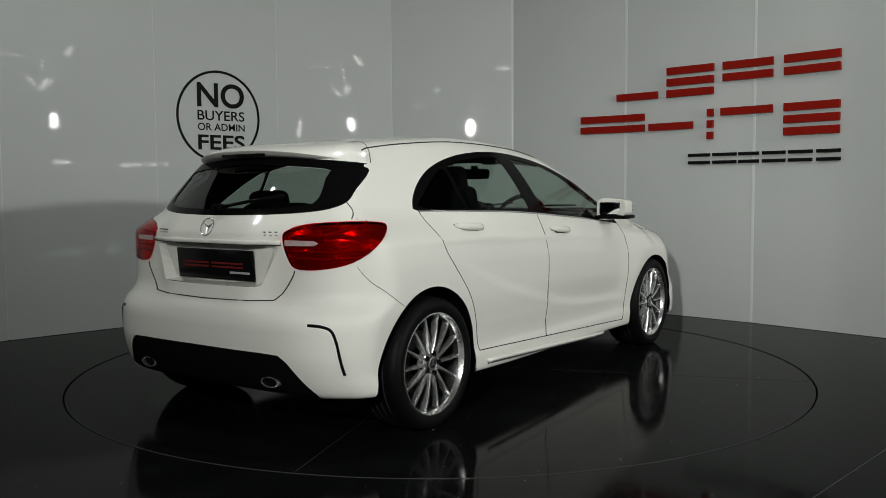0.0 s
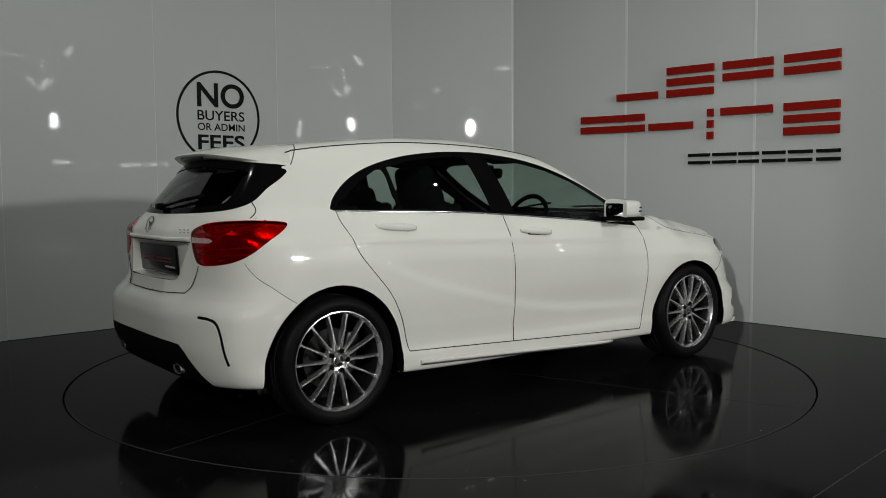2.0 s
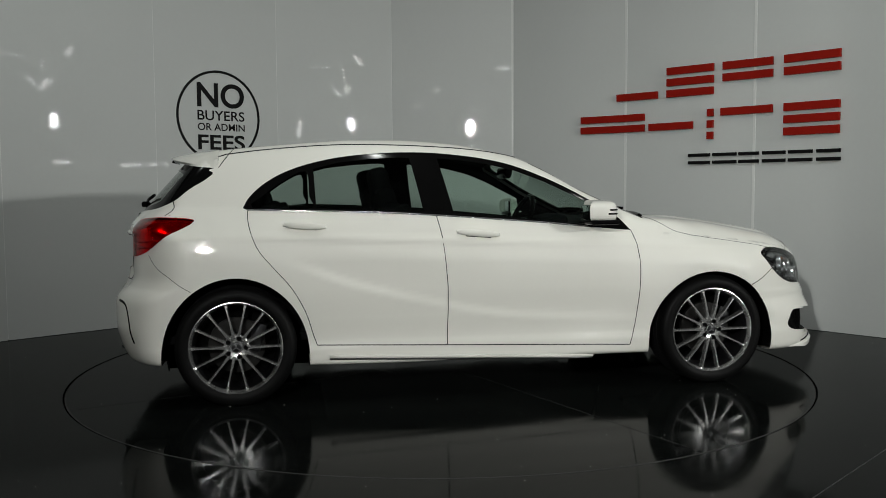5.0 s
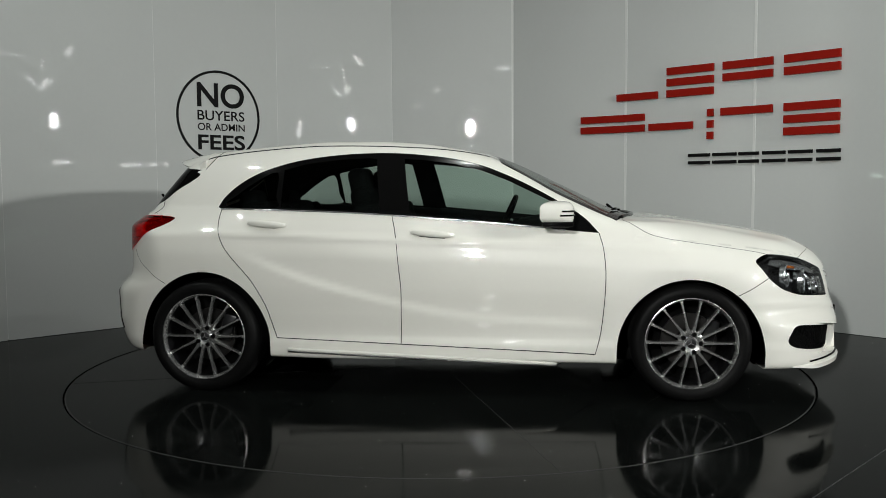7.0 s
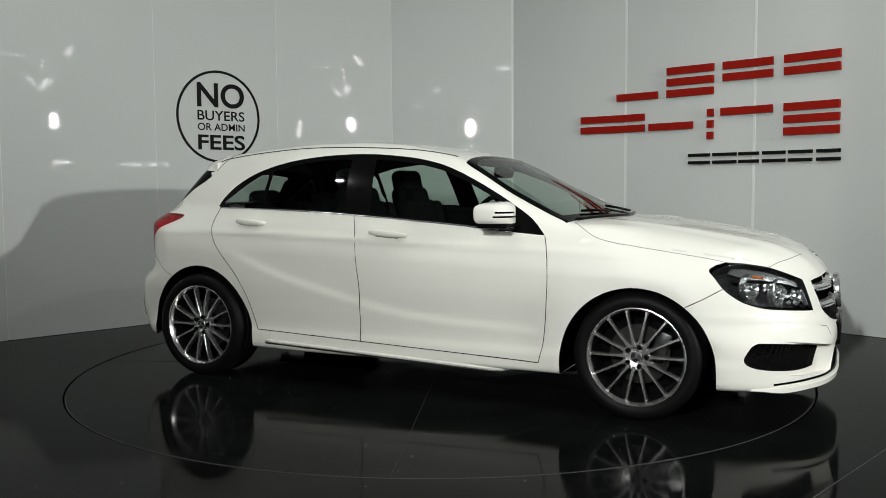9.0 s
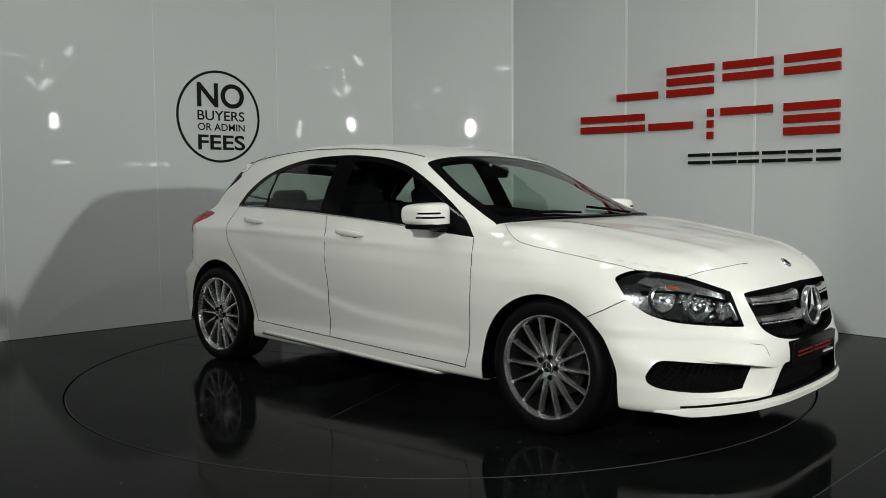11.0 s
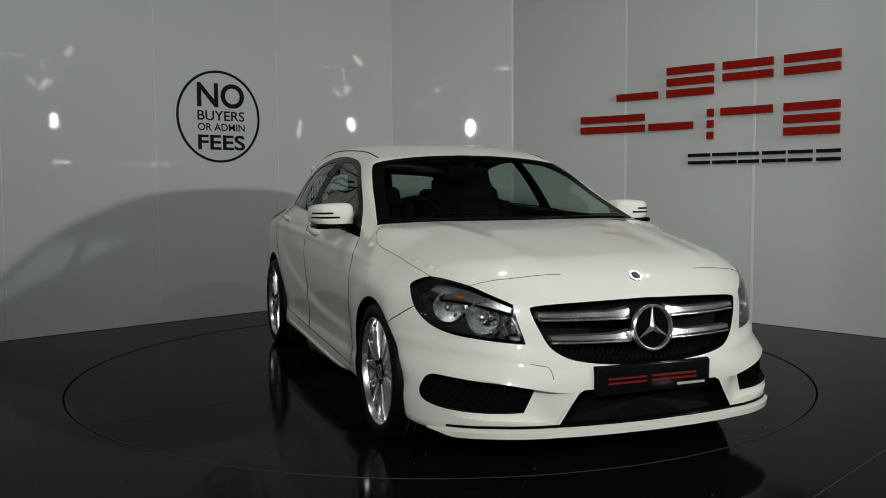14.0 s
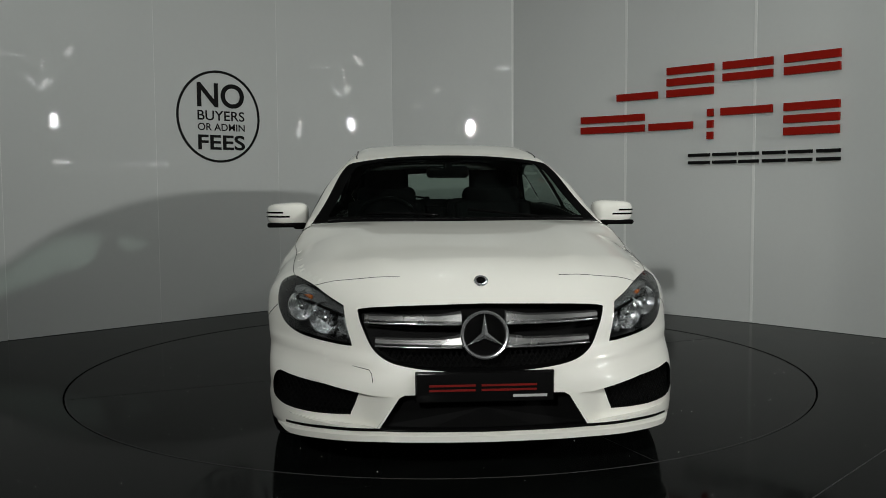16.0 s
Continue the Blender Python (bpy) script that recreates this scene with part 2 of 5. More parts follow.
for x, y in ((11.1, 5.1), (-7.3, 5.1), (11.1, -12.1), (-7.3, -12.1)):
    c = bm.verts.new((x, y, 0))
    a = max((v for v in outer if abs(v.co.x - x) < 1e-4), key=lambda v: -abs(v.co.y - y))
    b = max((v for v in outer if abs(v.co.y - y) < 1e-4), key=lambda v: -abs(v.co.x - x))
    bm.faces.new((a, c, b))
floor = tagged(part("floor", bm, FLOOR), "polished black studio floor with fine scratches", "floor", kind="structure")
bm = bmesh.new()
lathe(bm, [(0, -0.06), (TABLE_R - 0.009, -0.06), (TABLE_R - 0.009, -0.004), (TABLE_R - 0.011, -0.002), (0, -0.002)], 128)
turntable = tagged(part("turntable", bm, FLOOR), "round black glossy turntable set flush in the floor", "turntable")
bm = bmesh.new()
lathe(bm, [(TABLE_R + 0.1, -0.058), (TABLE_R - 0.2, -0.058)], 96)
part("floor_pit", bm, GAP, floor)

# ---- wall signs ----
def wall_sign():
    """Raised red and black blocks that stand for the trade name."""
    sign = new("wall_sign")
    sign.location = on_wall(9.4, 1.3)
    tagged(sign, "raised red and black trade sign standing off the wall panels", "sign")
    inv = Matrix.Translation(sign.location).inverted()
    rows = [((8.475, 8.893), (8.976, 9.416), (9.491, 9.927), (10.016, 10.467)), ((8.112, 8.763), (8.803, 9.231), (9.356, 9.417), (9.477, 9.93), (10.019, 10.468))]
    levels = (("l", "lmh", "mh", "mh"), ("mh", "m", "lmh", "h", "lmh"))
    for (z0, z1), row, lev in zip(((1.92, 2.177), (1.541, 1.796)), rows, levels):
        for (s0, s1), on in zip(row, lev):
            h = (z1 - z0) * 0.245
            for zc in [{"l": z0 + h / 2, "m": (z0 + z1) / 2, "h": z1 - h / 2}[q] for q in on]:
                ob = wall_strip("red_bar", s0, s1, zc - h / 2, zc + h / 2, 0.034, 0.008, RED, sign, 8, joint=0.004)
                ob.matrix_parent_inverse = inv
    for s0, s1 in ((9.184, 9.387), (9.407, 9.622), (9.637, 9.816), (9.841, 10.04), (10.059, 10.259), (10.286, 10.477)):
        for zc in (1.345, 1.409):
            ob = wall_strip("black_bar", s0, s1, zc - 0.0135, zc + 0.0135, 0.024, 0.006, INK, sign, 4, joint=0.003)
            ob.matrix_parent_inverse = inv
    return sign


wall_sign()


def notice():
    """Round printed notice: a ring and four lines of words."""
    sc, zc, r = 4.343, 1.792, 0.408
    V, F = [], []
    n = 96
    for k in range(n):
        a = 2 * math.pi * k / n
        for rr in (r, r - 0.022):
            V += [on_wall(sc + rr * math.cos(a), zc + rr * math.sin(a), 0.0045), on_wall(sc + rr * math.cos(a), zc + rr * math.sin(a), 0.0005)]
    for k in range(n):
        a, b = k * 4, ((k + 1) % n) * 4
        F += [(a, b, b + 2, a + 2), (a + 1, a + 3, b + 3, b + 1), (a, a + 1, b + 1, b), (a + 2, b + 2, b + 3, a + 3)]
    ring = mesh_ob("round_notice", V, F, INK)
    tagged(ring, "round black vinyl notice with a ring and four lines of words", "sign")
    for words, z0, z1, wide in (("NO", 1.871, 2.089, 0.462), ("BUYERS", 1.757, 1.845, 0.462), ("OR ADMIN", 1.667, 1.732, 0.462), ("FEES", 1.497, 1.631, 0.462)):
        cu = bpy.data.curves.new("words", "FONT")
        cu.body, cu.size, cu.extrude, cu.resolution_u = words, 1.0, 0.0, 6
        cu.offset = 0.022 if words in ("NO", "FEES") else 0.012
        tmp = bpy.data.objects.new("tmp", cu)
        me = bpy.data.meshes.new_from_object(tmp)
        bpy.data.objects.remove(tmp)
        P = np.array([v.co for v in me.vertices])
        lo, hi = P.min(0), P.max(0)
        faces = [tuple(p.vertices) for p in me.polygons]
        W = [on_wall(4.132 + (p[0] - lo[0]) / (hi[0] - lo[0]) * wide, z0 + (p[1] - lo[1]) / (hi[1] - lo[1]) * (z1 - z0), 0.004) for p in P]
        mesh_ob("lettering", W, faces, INK, ring)
    return ring


notice()

# ---- the car: shape ----


def curve(xs, ys):
    """Smooth monotone curve through points (cubic Hermite)."""
    xs, ys = np.array(xs, float), np.array(ys, float)
    d = np.diff(ys) / np.diff(xs)
    m = np.zeros(len(xs))
    m[0], m[-1] = d[0], d[-1]
    for i in range(1, len(xs) - 1):
        m[i] = 0 if d[i - 1] * d[i] <= 0 else 2 * d[i - 1] * d[i] / (d[i - 1] + d[i])

    def f(x):
        x = np.clip(x, xs[0], xs[-1])
        i = np.clip(np.searchsorted(xs, x) - 1, 0, len(xs) - 2)
        h = xs[i + 1] - xs[i]
        t = (x - xs[i]) / h
        return (2 * t ** 3 - 3 * t ** 2 + 1) * ys[i] + (t ** 3 - 2 * t ** 2 + t) * h * m[i] + (3 * t ** 2 - 2 * t ** 3) * ys[i + 1] + (t ** 3 - t ** 2) * h * m[i + 1]
    return f


def smax(a, b, k):
    h = np.clip(0.5 + 0.5 * (a - b) / k, 0, 1)
    return b + (a - b) * h + k * h * (1 - h)


def bell(x, c, w):
    return np.exp(-((x - c) / w) ** 2)


def step(x, a, b):
    t = np.clip((x - a) / (b - a), 0, 1)
    return t * t * (3 - 2 * t)


# centre line over bonnet, windscreen and roof
TOP = curve([-1.85, -1.72, -1.53, -1.34, -1.145, -0.916, -0.69, -0.45, -0.17, 0.05, 0.25, 0.40, 0.70, 1.00, 1.07, 1.13, 1.40, 1.70, 1.95, 2.08, 2.15, 2.20, 2.26],
            [1.318, 1.335, 1.364, 1.387, 1.405, 1.423, 1.436, 1.436, 1.420, 1.388, 1.343, 1.285, 1.142, 1.000, 0.978, 0.972, 0.945, 0.905, 0.858, 0.818, 0.778, 0.722, 0.60])
BELT = curve([-1.9, -1.28, -0.9, -0.28, 0.38, 0.87, 1.2, 1.8, 2.2], [1.035, 1.03, 1.02, 0.992, 0.941, 0.889, 0.86, 0.79, 0.72])
FRONT = curve([0.15, 0.19, 0.22, 0.30, 0.40, 0.46, 0.52, 0.60, 0.68, 0.76, 0.85], [2.17, 2.225, 2.232, 2.236, 2.245, 2.238, 2.226, 2.215, 2.196, 2.155, 2.06])
REAR = curve([0.15, 0.22, 0.30, 0.42, 0.52, 0.585, 0.63, 0.70, 0.85, 0.925, 0.96, 1.03, 1.10, 1.20, 1.30, 1.40], [-1.90, -1.965, -2.005, -2.03, -2.03, -2.015, -1.985, -1.975, -1.972, -1.970, -1.955, -1.900, -1.845, -1.755, -1.665, -1.58])
# half width at the door against height over the ground (below the belt)
SIDE = curve([0.14, 0.20, 0.27, 0.33, 0.45, 0.60, 0.74, 0.84, 0.90, 0.96, 1.03], [0.835, 0.860, 0.859, 0.849, 0.863, 0.880, 0.882, 0.868, 0.852, 0.832, 0.806])
CROWN = curve([-2.0, 0.2, 0.6, 0.92, 1.08, 1.4, 1.8, 2.3], [0.075, 0.075, 0.06, 0.020, 0.018, 0.055, 0.115, 0.16])
CREASE = curve([-1.35, -1.1, -0.68, -0.21, 0.08, 0.27, 0.88, 1.2], [0.84, 0.76, 0.615, 0.50, 0.445, 0.425, 0.40, 0.39])
UP = curve([0.0, 0.10, 0.20, 0.30, 0.40, 0.50], [0.0, 0.052, 0.112, 0.186, 0.285, 0.45])


def shape(p):
    """Below zero inside the body."""
    x, y, z = p[:, 0], np.abs(p[:, 1]), p[:, 2]
    zb = BELT(x)
    v = z - zb
    zz = np.where(v < 0, z * (0.99 / zb) ** step(z, 0.45, 0.95), 0.99)
    s = SIDE(zz) - np.where(v > 0, UP(np.maximum(v, 0)), 0)
    # narrowing towards the ends, more so above the belt
    s = s - 0.005 * step(x, 1.0, 2.3) ** 1.5 - 0.017 * step(-x, 0.75, 2.0) - 0.163 * step(z, 0.872, 1.058) * step(-x, 0.3, 2.0) ** 1.3 - 0.006 * step(z, 0.62, 0.85) * step(x, 0.75, 1.25) * step(-v, -0.1, 0.05)
    s = s + 0.012 * step(x, 0.0, 0.6) * step(v, 0.0, 0.25)
    # wheel arch flares
    for cx, cz, puff in ((1.35, 0.32, 0.0226), (-1.35, 0.32, 0.004)):
        rr = np.sqrt((x - cx) ** 2 + (z - cz) ** 2)
        s = s + puff * bell(rr, 0.40, 0.14) * step(z, 0.10, 0.35)
    # falling crease over the doors and the rising scoop under it
    line = CREASE(x)
    on = step(x, -1.25, -0.75) * step(-x, -0.98, -0.75)
    dz = z - line
    s = s + on * (-0.010 * step(-dz, -0.26, -0.03) * (1 - step(-dz, -0.035, 0.025)))
    up = 0.905 - 0.035 * (x + 0.3)
    s = s + 0.006 * bell(z, up - 0.045, 0.02) * step(x, -1.5, -1.1) * step(-x, -1.7, -1.3)
    gs = y - s
    # top
    ws = step(x, 0.15, 0.7) * step(-x, -1.25, -1.0)
    t = TOP(x + 0.155 * y * y * ws) - y * y * CROWN(x) - 0.12 * np.maximum(y - 0.45, 0) ** 2
    # raised bonnet ribs
    t = t + 0.010 * bell(y, 0.50 - 0.10 * step(x, 1.0, 2.1), 0.07) * step(x, 1.05, 1.3)
    gt = (z - t) * np.where((x > 0.2) & (x < 1.05), 0.9, 0.98)
    # front, rear
    low = step(-z, -0.50, -0.34)
    gf = x - (FRONT(z) + 0.0024 - (0.524 - 0.127 * low) * (y / 0.88) ** (3.11 + 0.65 * low)
              + 0.012 * bell(z, 0.462 + 0.08 * np.maximum(y - 0.2, 0), 0.026) * step(y, 0.30, 0.5))
    up2 = step(z, 0.55, 0.68)
    up3 = step(z, 0.915, 1.047)
    ends = 0.247 * (y / 0.88) ** 4.6 * (1 - up2) + (0.055 * step(y, 0.22, 0.46) + 0.267 * (y / 0.88) ** 6) * up2 * (1 - up3) + 0.365 * (y / 0.88) ** 2.263 * up3
    gr = REAR(z) + ends - x
    gb = (0.185 + 0.03 * step(-x, 0.5, 1.9) - 0.018 * step(x, 1.3, 1.6)) - z
    k_side = 0.05 + 0.17 * step(x, 1.05, 1.4) + 0.03 * step(-x, 1.2, 1.6)
    g = smax(gs, gt * 0.9, k_side)
    g = smax(g, gf * 0.9, 0.105)
    g = smax(g, gr * 0.9, 0.07)
    return smax(g, gb, 0.03)


def slope(p, e=0.0015):
    g = np.zeros_like(p)
    for i in range(3):
        d = np.zeros(3)
        d[i] = e
        g[:, i] = (shape(p + d) - shape(p - d)) / (2 * e)
    return g


def settle(p, rounds=4, keep=None):
    """Moves points onto the skin; the axis keep (of one) stays."""
    p = p.copy()
    for _ in range(rounds):
        n = slope(p)
        if keep is not None:
            n[:, keep] = 0
        p -= 0.9 * n * (shape(p) / ((n * n).sum(1) + 0.02))[:, None]
    return p


def skin(h=0.020):
    """Quads of the half body (y from 0 outwards), by surface nets."""
    xs, ys, zs = np.arange(-2.10, 2.34, h), np.arange(-2.5 * h, 1.0, h), np.arange(0.10, 1.52, h)
    X, Y, Z = np.meshgrid(xs, ys, zs, indexing="ij")
    G = shape(np.stack([X.ravel(), Y.ravel(), Z.ravel()], 1)).reshape(X.shape)
    # shape() mirrors y, so the half below zero repeats the half above it
    I = G < 0
    c = sum(I[a:I.shape[0] - 1 + a, b:I.shape[1] - 1 + b, d:I.shape[2] - 1 + d].astype(int) for a in (0, 1) for b in (0, 1) for d in (0, 1))
    cell = (c > 0) & (c < 8)
    idx = -np.ones(cell.shape, int)
    ii = np.argwhere(cell)
    idx[cell] = np.arange(len(ii))
    P = np.stack([xs[ii[:, 0]] + h / 2, ys[ii[:, 1]] + h / 2, zs[ii[:, 2]] + h / 2], 1)
    P = settle(P, 8)
    quads = []
    for ax in range(3):
        o = [0, 1, 2]
        o.remove(ax)
        A = np.take(I, range(I.shape[ax] - 1), ax)
        B = np.take(I, range(1, I.shape[ax]), ax)
        e = np.argwhere(A != B)
        for i in e:
            if all(1 <= i[q] < cell.shape[q] for q in o) and i[ax] < cell.shape[ax]:
                q = []
                for da, db in ((0, 0), (1, 0), (1, 1), (0, 1)):
                    j = i.copy()
                    j[o[0]] -= da
                    j[o[1]] -= db
                    q.append(idx[tuple(j)])
                if min(q) >= 0:
                    quads.append(q)
    Q = np.array(quads)
    T = np.concatenate([Q[:, [0, 1, 2]], Q[:, [0, 2, 3]]])
    tri = P[T]
    tri, _ = cut(tri, U_TOP, (-3.0, 0.0), (3.0, 0.0), np.ones(len(tri), bool))
    return tri[tri.mean(1)[:, 1] > 0]


def cut(tri, U, A, B, mask):
    """Splits the triangles that cross the segment A-B in the projection U (2 x 3)."""
    d = np.array(B) - np.array(A)
    ln = np.hypot(*d)
    if ln < 1e-6:
        return tri, mask
    d = d / ln
    nrm = np.array((-d[1], d[0]))
    Q = tri @ U.T
    w = (Q - np.array(A)) @ nrm
    w = np.where(abs(w) < 2e-4, 0, w)
    u = (Q - np.array(A)) @ d
    hit = mask & (w.min(1) < 0) & (w.max(1) > 0) & (u.max(1) > -0.002) & (u.min(1) < ln + 0.002)
    if not hit.any():
        return tri, mask
    out = []
    for t, s in zip(tri[hit], w[hit]):
        pos, neg = [], []
        for i in range(3):
            j = (i + 1) % 3
            if s[i] >= 0:
                pos.append(t[i])
            if s[i] <= 0:
                neg.append(t[i])
            if s[i] * s[j] < 0:
                f = s[i] / (s[i] - s[j])
                q = t[i] + f * (t[j] - t[i])
                pos.append(q)
                neg.append(q)
        for poly in (pos, neg):
            for k in range(1, len(poly) - 1):
                out.append((poly[0], poly[k], poly[k + 1]))
    out = np.array(out)
    return np.concatenate([tri[~hit], out]), np.concatenate([mask[~hit], np.ones(len(out), bool)])


def inside(P, poly):
    x, y = P[:, 0], P[:, 1]
    r = np.zeros(len(P), bool)
    for (x0, y0), (x1, y1) in zip(poly, np.roll(poly, -1, 0)):
        c = ((y0 > y) != (y1 > y)) & (x < (x1 - x0) * (y - y0) / (y1 - y0 + 1e-12) + x0)
        r ^= c
    return r


U_SIDE = np.array(((1.0, 0, 0), (0, 0, 1)))
U_FRONT = np.array(((0, 1.0, 0), (0, 0, 1)))
U_TOP = np.array(((1.0, 0, 0), (0, 1, 0)))
U_REAR_Q = np.array(((1.0, 1.0, 0), (0, 0, 1)))
U_FRONT_Q = np.array(((-1.0, 1.0, 0), (0, 0, 1)))


TRI = skin()


def carve(poly, U, where):
    """Cuts an outline out of the skin; returns the triangles inside it and keeps the rest."""
    global TRI
    poly = np.array(poly, float)
    c = TRI.mean(1)
    q = TRI @ U.T
    lo, hi = poly.min(0) - 0.01, poly.max(0) + 0.01
    m = where(c) & (q.max(1) > lo).all(1) & (q.min(1) < hi).all(1)
    rest, work = TRI[~m], TRI[m]
    mask = np.ones(len(work), bool)
    for a, b in zip(poly, np.roll(poly, -1, 0)):
        work, mask = cut(work, U, a, b, mask)
    ins = inside(work.mean(1) @ U.T, poly)
    TRI = np.concatenate([rest, work[~ins]])
    return work[ins]


def split(tri, poly, U):
    """Parts a set of triangles into those inside and outside an outline."""
    poly = np.array(poly, float)
    mask = np.ones(len(tri), bool)
    for a, b in zip(poly, np.roll(poly, -1, 0)):
        tri, mask = cut(tri, U, a, b, mask)
    ins = inside(tri.mean(1) @ U.T, poly)
    return tri[ins], tri[~ins]


def panel(name, tri, material, parent, side=-1, label="", off=0.0, depth=0.0, sink=None):
    """One body panel of skin triangles on the car's left (side 1), right (-1) or on both sides (0)."""
    flat = tri.reshape(-1, 3)
    flat = np.where(np.abs(flat[:, 1:2]) < 2e-3, flat * np.array((1, 0, 1)), flat)
    key = np.round(flat, 4)
    uq, first, inv = np.unique(key, axis=0, return_index=True, return_inverse=True)
    P = flat[first]
    inv = inv.reshape(-1)
    P = settle(P, 2)
    N = slope(P)
    N /= np.linalg.norm(N, axis=1)[:, None] + 1e-9
    F = inv.reshape(-1, 3)
    ok = (F[:, 0] != F[:, 1]) & (F[:, 1] != F[:, 2]) & (F[:, 0] != F[:, 2])
    F = F[ok]
    fn = np.cross(P[F[:, 1]] - P[F[:, 0]], P[F[:, 2]] - P[F[:, 0]])
    bad = (fn * N[F].mean(1)).sum(1) < 0
    F[bad] = F[bad][:, ::-1]
    P = P + N * off
    if sink is not None:
        P[:, 0] -= sink(P)
    if depth:
        # closed slab: skin, back face and rim
        e = {}
        for f in F:
            for a, b in ((f[0], f[1]), (f[1], f[2]), (f[2], f[0])):
                e[(a, b)] = 1
        rim = [(a, b) for a, b in e if (b, a) not in e]
        n0 = len(P)
        F = np.concatenate([F, F[:, ::-1] + n0, np.array([(b, a, a + n0) for a, b in rim] + [(b, a + n0, b + n0) for a, b in rim]).reshape(-1, 3)])
        P, N = np.concatenate([P, P - N * depth]), np.concatenate([N, -N])
    M = np.array((1, -1, 1))
    if side == -1:
        P, N, F = P * M, N * M, F[:, ::-1]
    elif side == 0:
        n0 = len(P)
        P, N, F = np.concatenate([P, P * M]), np.concatenate([N, N * M]), np.concatenate([F, F[:, ::-1] + n0])
    return mesh_ob(name, P, F, material, parent, label, True, N if not depth and sink is None else None)


def both(name, tri, material, parent, label="", **k):
    return [panel(name, tri, material, parent, s, label, **k) for s in (-1, 1)]


def on_skin(pts, U, guess, off=0.0):
    """Points of an outline, laid on the skin from a guess of the missing coordinate."""
    P = np.array([guess(*q) for q in pts], float)
    ax = {0: 1, 1: 0, 2: 2}[[U is U_SIDE, U is U_FRONT, U is U_TOP].index(True)] if any(U is k for k in (U_SIDE, U_FRONT, U_TOP)) else None
    for _ in range(12):
        n = slope(P)
        if ax is not None:
            d = n[:, ax]
            P[:, ax] -= np.clip(0.8 * shape(P) / np.where(abs(d) < 0.15, 0.15 * np.sign(d + 1e-9), d), -0.1, 0.1)
        else:
            P -= 0.9 * n * (shape(P) / ((n * n).sum(1) + 0.02))[:, None]
    N = slope(P)
    N /= np.linalg.norm(N, axis=1)[:, None] + 1e-9
    return P + N * off


def dense(pts, n=6):
    P = np.array(pts, float)
    out = [P[i] + (P[i + 1] - P[i]) * t for i in range(len(P) - 1) for t in np.linspace(0, 1, n, endpoint=False)]
    return np.array(out + [P[-1]])


MIRROR_Y = np.array((1, -1, 1))


def seam(name, pts, r, material, parent, sides=(-1, 1), n=6, closed=False):
    for s in sides:
        tube(name, pts if s == 1 else pts * MIRROR_Y, r, material, parent, "", n, closed)


# ---- the car: panels ----
car = new("car")
tagged(car, "white five-door hatchback with black-tinted windows on a turntable", "car")

SIDE_ON = lambda c: c[:, 1] > 0.42
DLO_TOP = [(-1.306, 1.040), (-1.275, 1.095), (-1.205, 1.162), (-1.10, 1.226), (-0.965, 1.276), (-0.79, 1.315), (-0.60, 1.337), (-0.43, 1.345), (-0.26, 1.343), (-0.099, 1.329), (0.06, 1.307), (0.219, 1.268), (0.375, 1.207), (0.531, 1.131), (0.686, 1.043), (0.79, 0.975), (0.868, 0.893)]
DLO_LOW = [(0.686, 0.908), (0.379, 0.941), (0.068, 0.966), (-0.281, 0.992), (-0.571, 1.009), (-0.898, 1.020), (-1.28, 1.029)]
dlo_top, dlo_low = smooth_line(DLO_TOP, 3), smooth_line(DLO_LOW, 2)
DLO = np.vstack([dlo_top, dlo_low])
SILL_Z = lambda x: 0.270 - 0.0363 * x
REAR_EDGE = smooth_line([(-1.28, 1.028), (-1.278, 0.97), (-1.255, 0.888), (-1.217, 0.808), (-1.136, 0.712), (-1.055, 0.616), (-0.985, 0.488), (-0.945, 0.36), (-0.925, SILL_Z(-0.925))], 3)
MID_EDGE = smooth_line([(-0.265, 0.991), (-0.239, 0.873), (-0.219, 0.685), (-0.21, 0.56), (-0.214, SILL_Z(-0.214))], 3)
FRONT_EDGE = smooth_line([(0.868, 0.89), (0.889, 0.812), (0.901, 0.691), (0.896, 0.539), (0.876, 0.355), (0.847, SILL_Z(0.847))], 3)
low_r = [q for q in dlo_low if q[0] < -0.265 - 0.01][::-1]
low_f = [q for q in dlo_low if -0.255 < q[0] < 0.86][::-1]


def arch(cx, a, top, n=28):
    return [(cx + a * math.cos(t), 0.25 + (top - 0.25) * math.sin(t)) for t in np.linspace(0, math.pi, n)]


ARCH_F = arch(1.345, 0.385, 0.650) + [(0.96, 0.05), (1.73, 0.05)]
ARCH_R = arch(-1.350, 0.385, 0.676) + [(-1.735, 0.05), (-0.965, 0.05)]
carve(ARCH_F, U_SIDE, lambda c: (c[:, 1] > 0.40) & (c[:, 2] < 0.72))
carve(ARCH_R, U_SIDE, lambda c: (c[:, 1] > 0.40) & (c[:, 2] < 0.72))
glass_side = carve(DLO, U_SIDE, SIDE_ON)
front_door = carve(np.vstack([FRONT_EDGE, MID_EDGE[::-1], np.array(low_f).reshape(-1, 2)]), U_SIDE, lambda c: c[:, 1] > 0.6)
rear_door = carve(np.vstack([MID_EDGE, REAR_EDGE[::-1], np.array(low_r).reshape(-1, 2)]), U_SIDE, lambda c: c[:, 1] > 0.55)
SILL = [(-0.966, SILL_Z(-0.966)), (0.96, SILL_Z(0.96)), (0.957, 0.10), (-0.968, 0.10)]
sill = carve(SILL, U_SIDE, lambda c: c[:, 1] > 0.6)

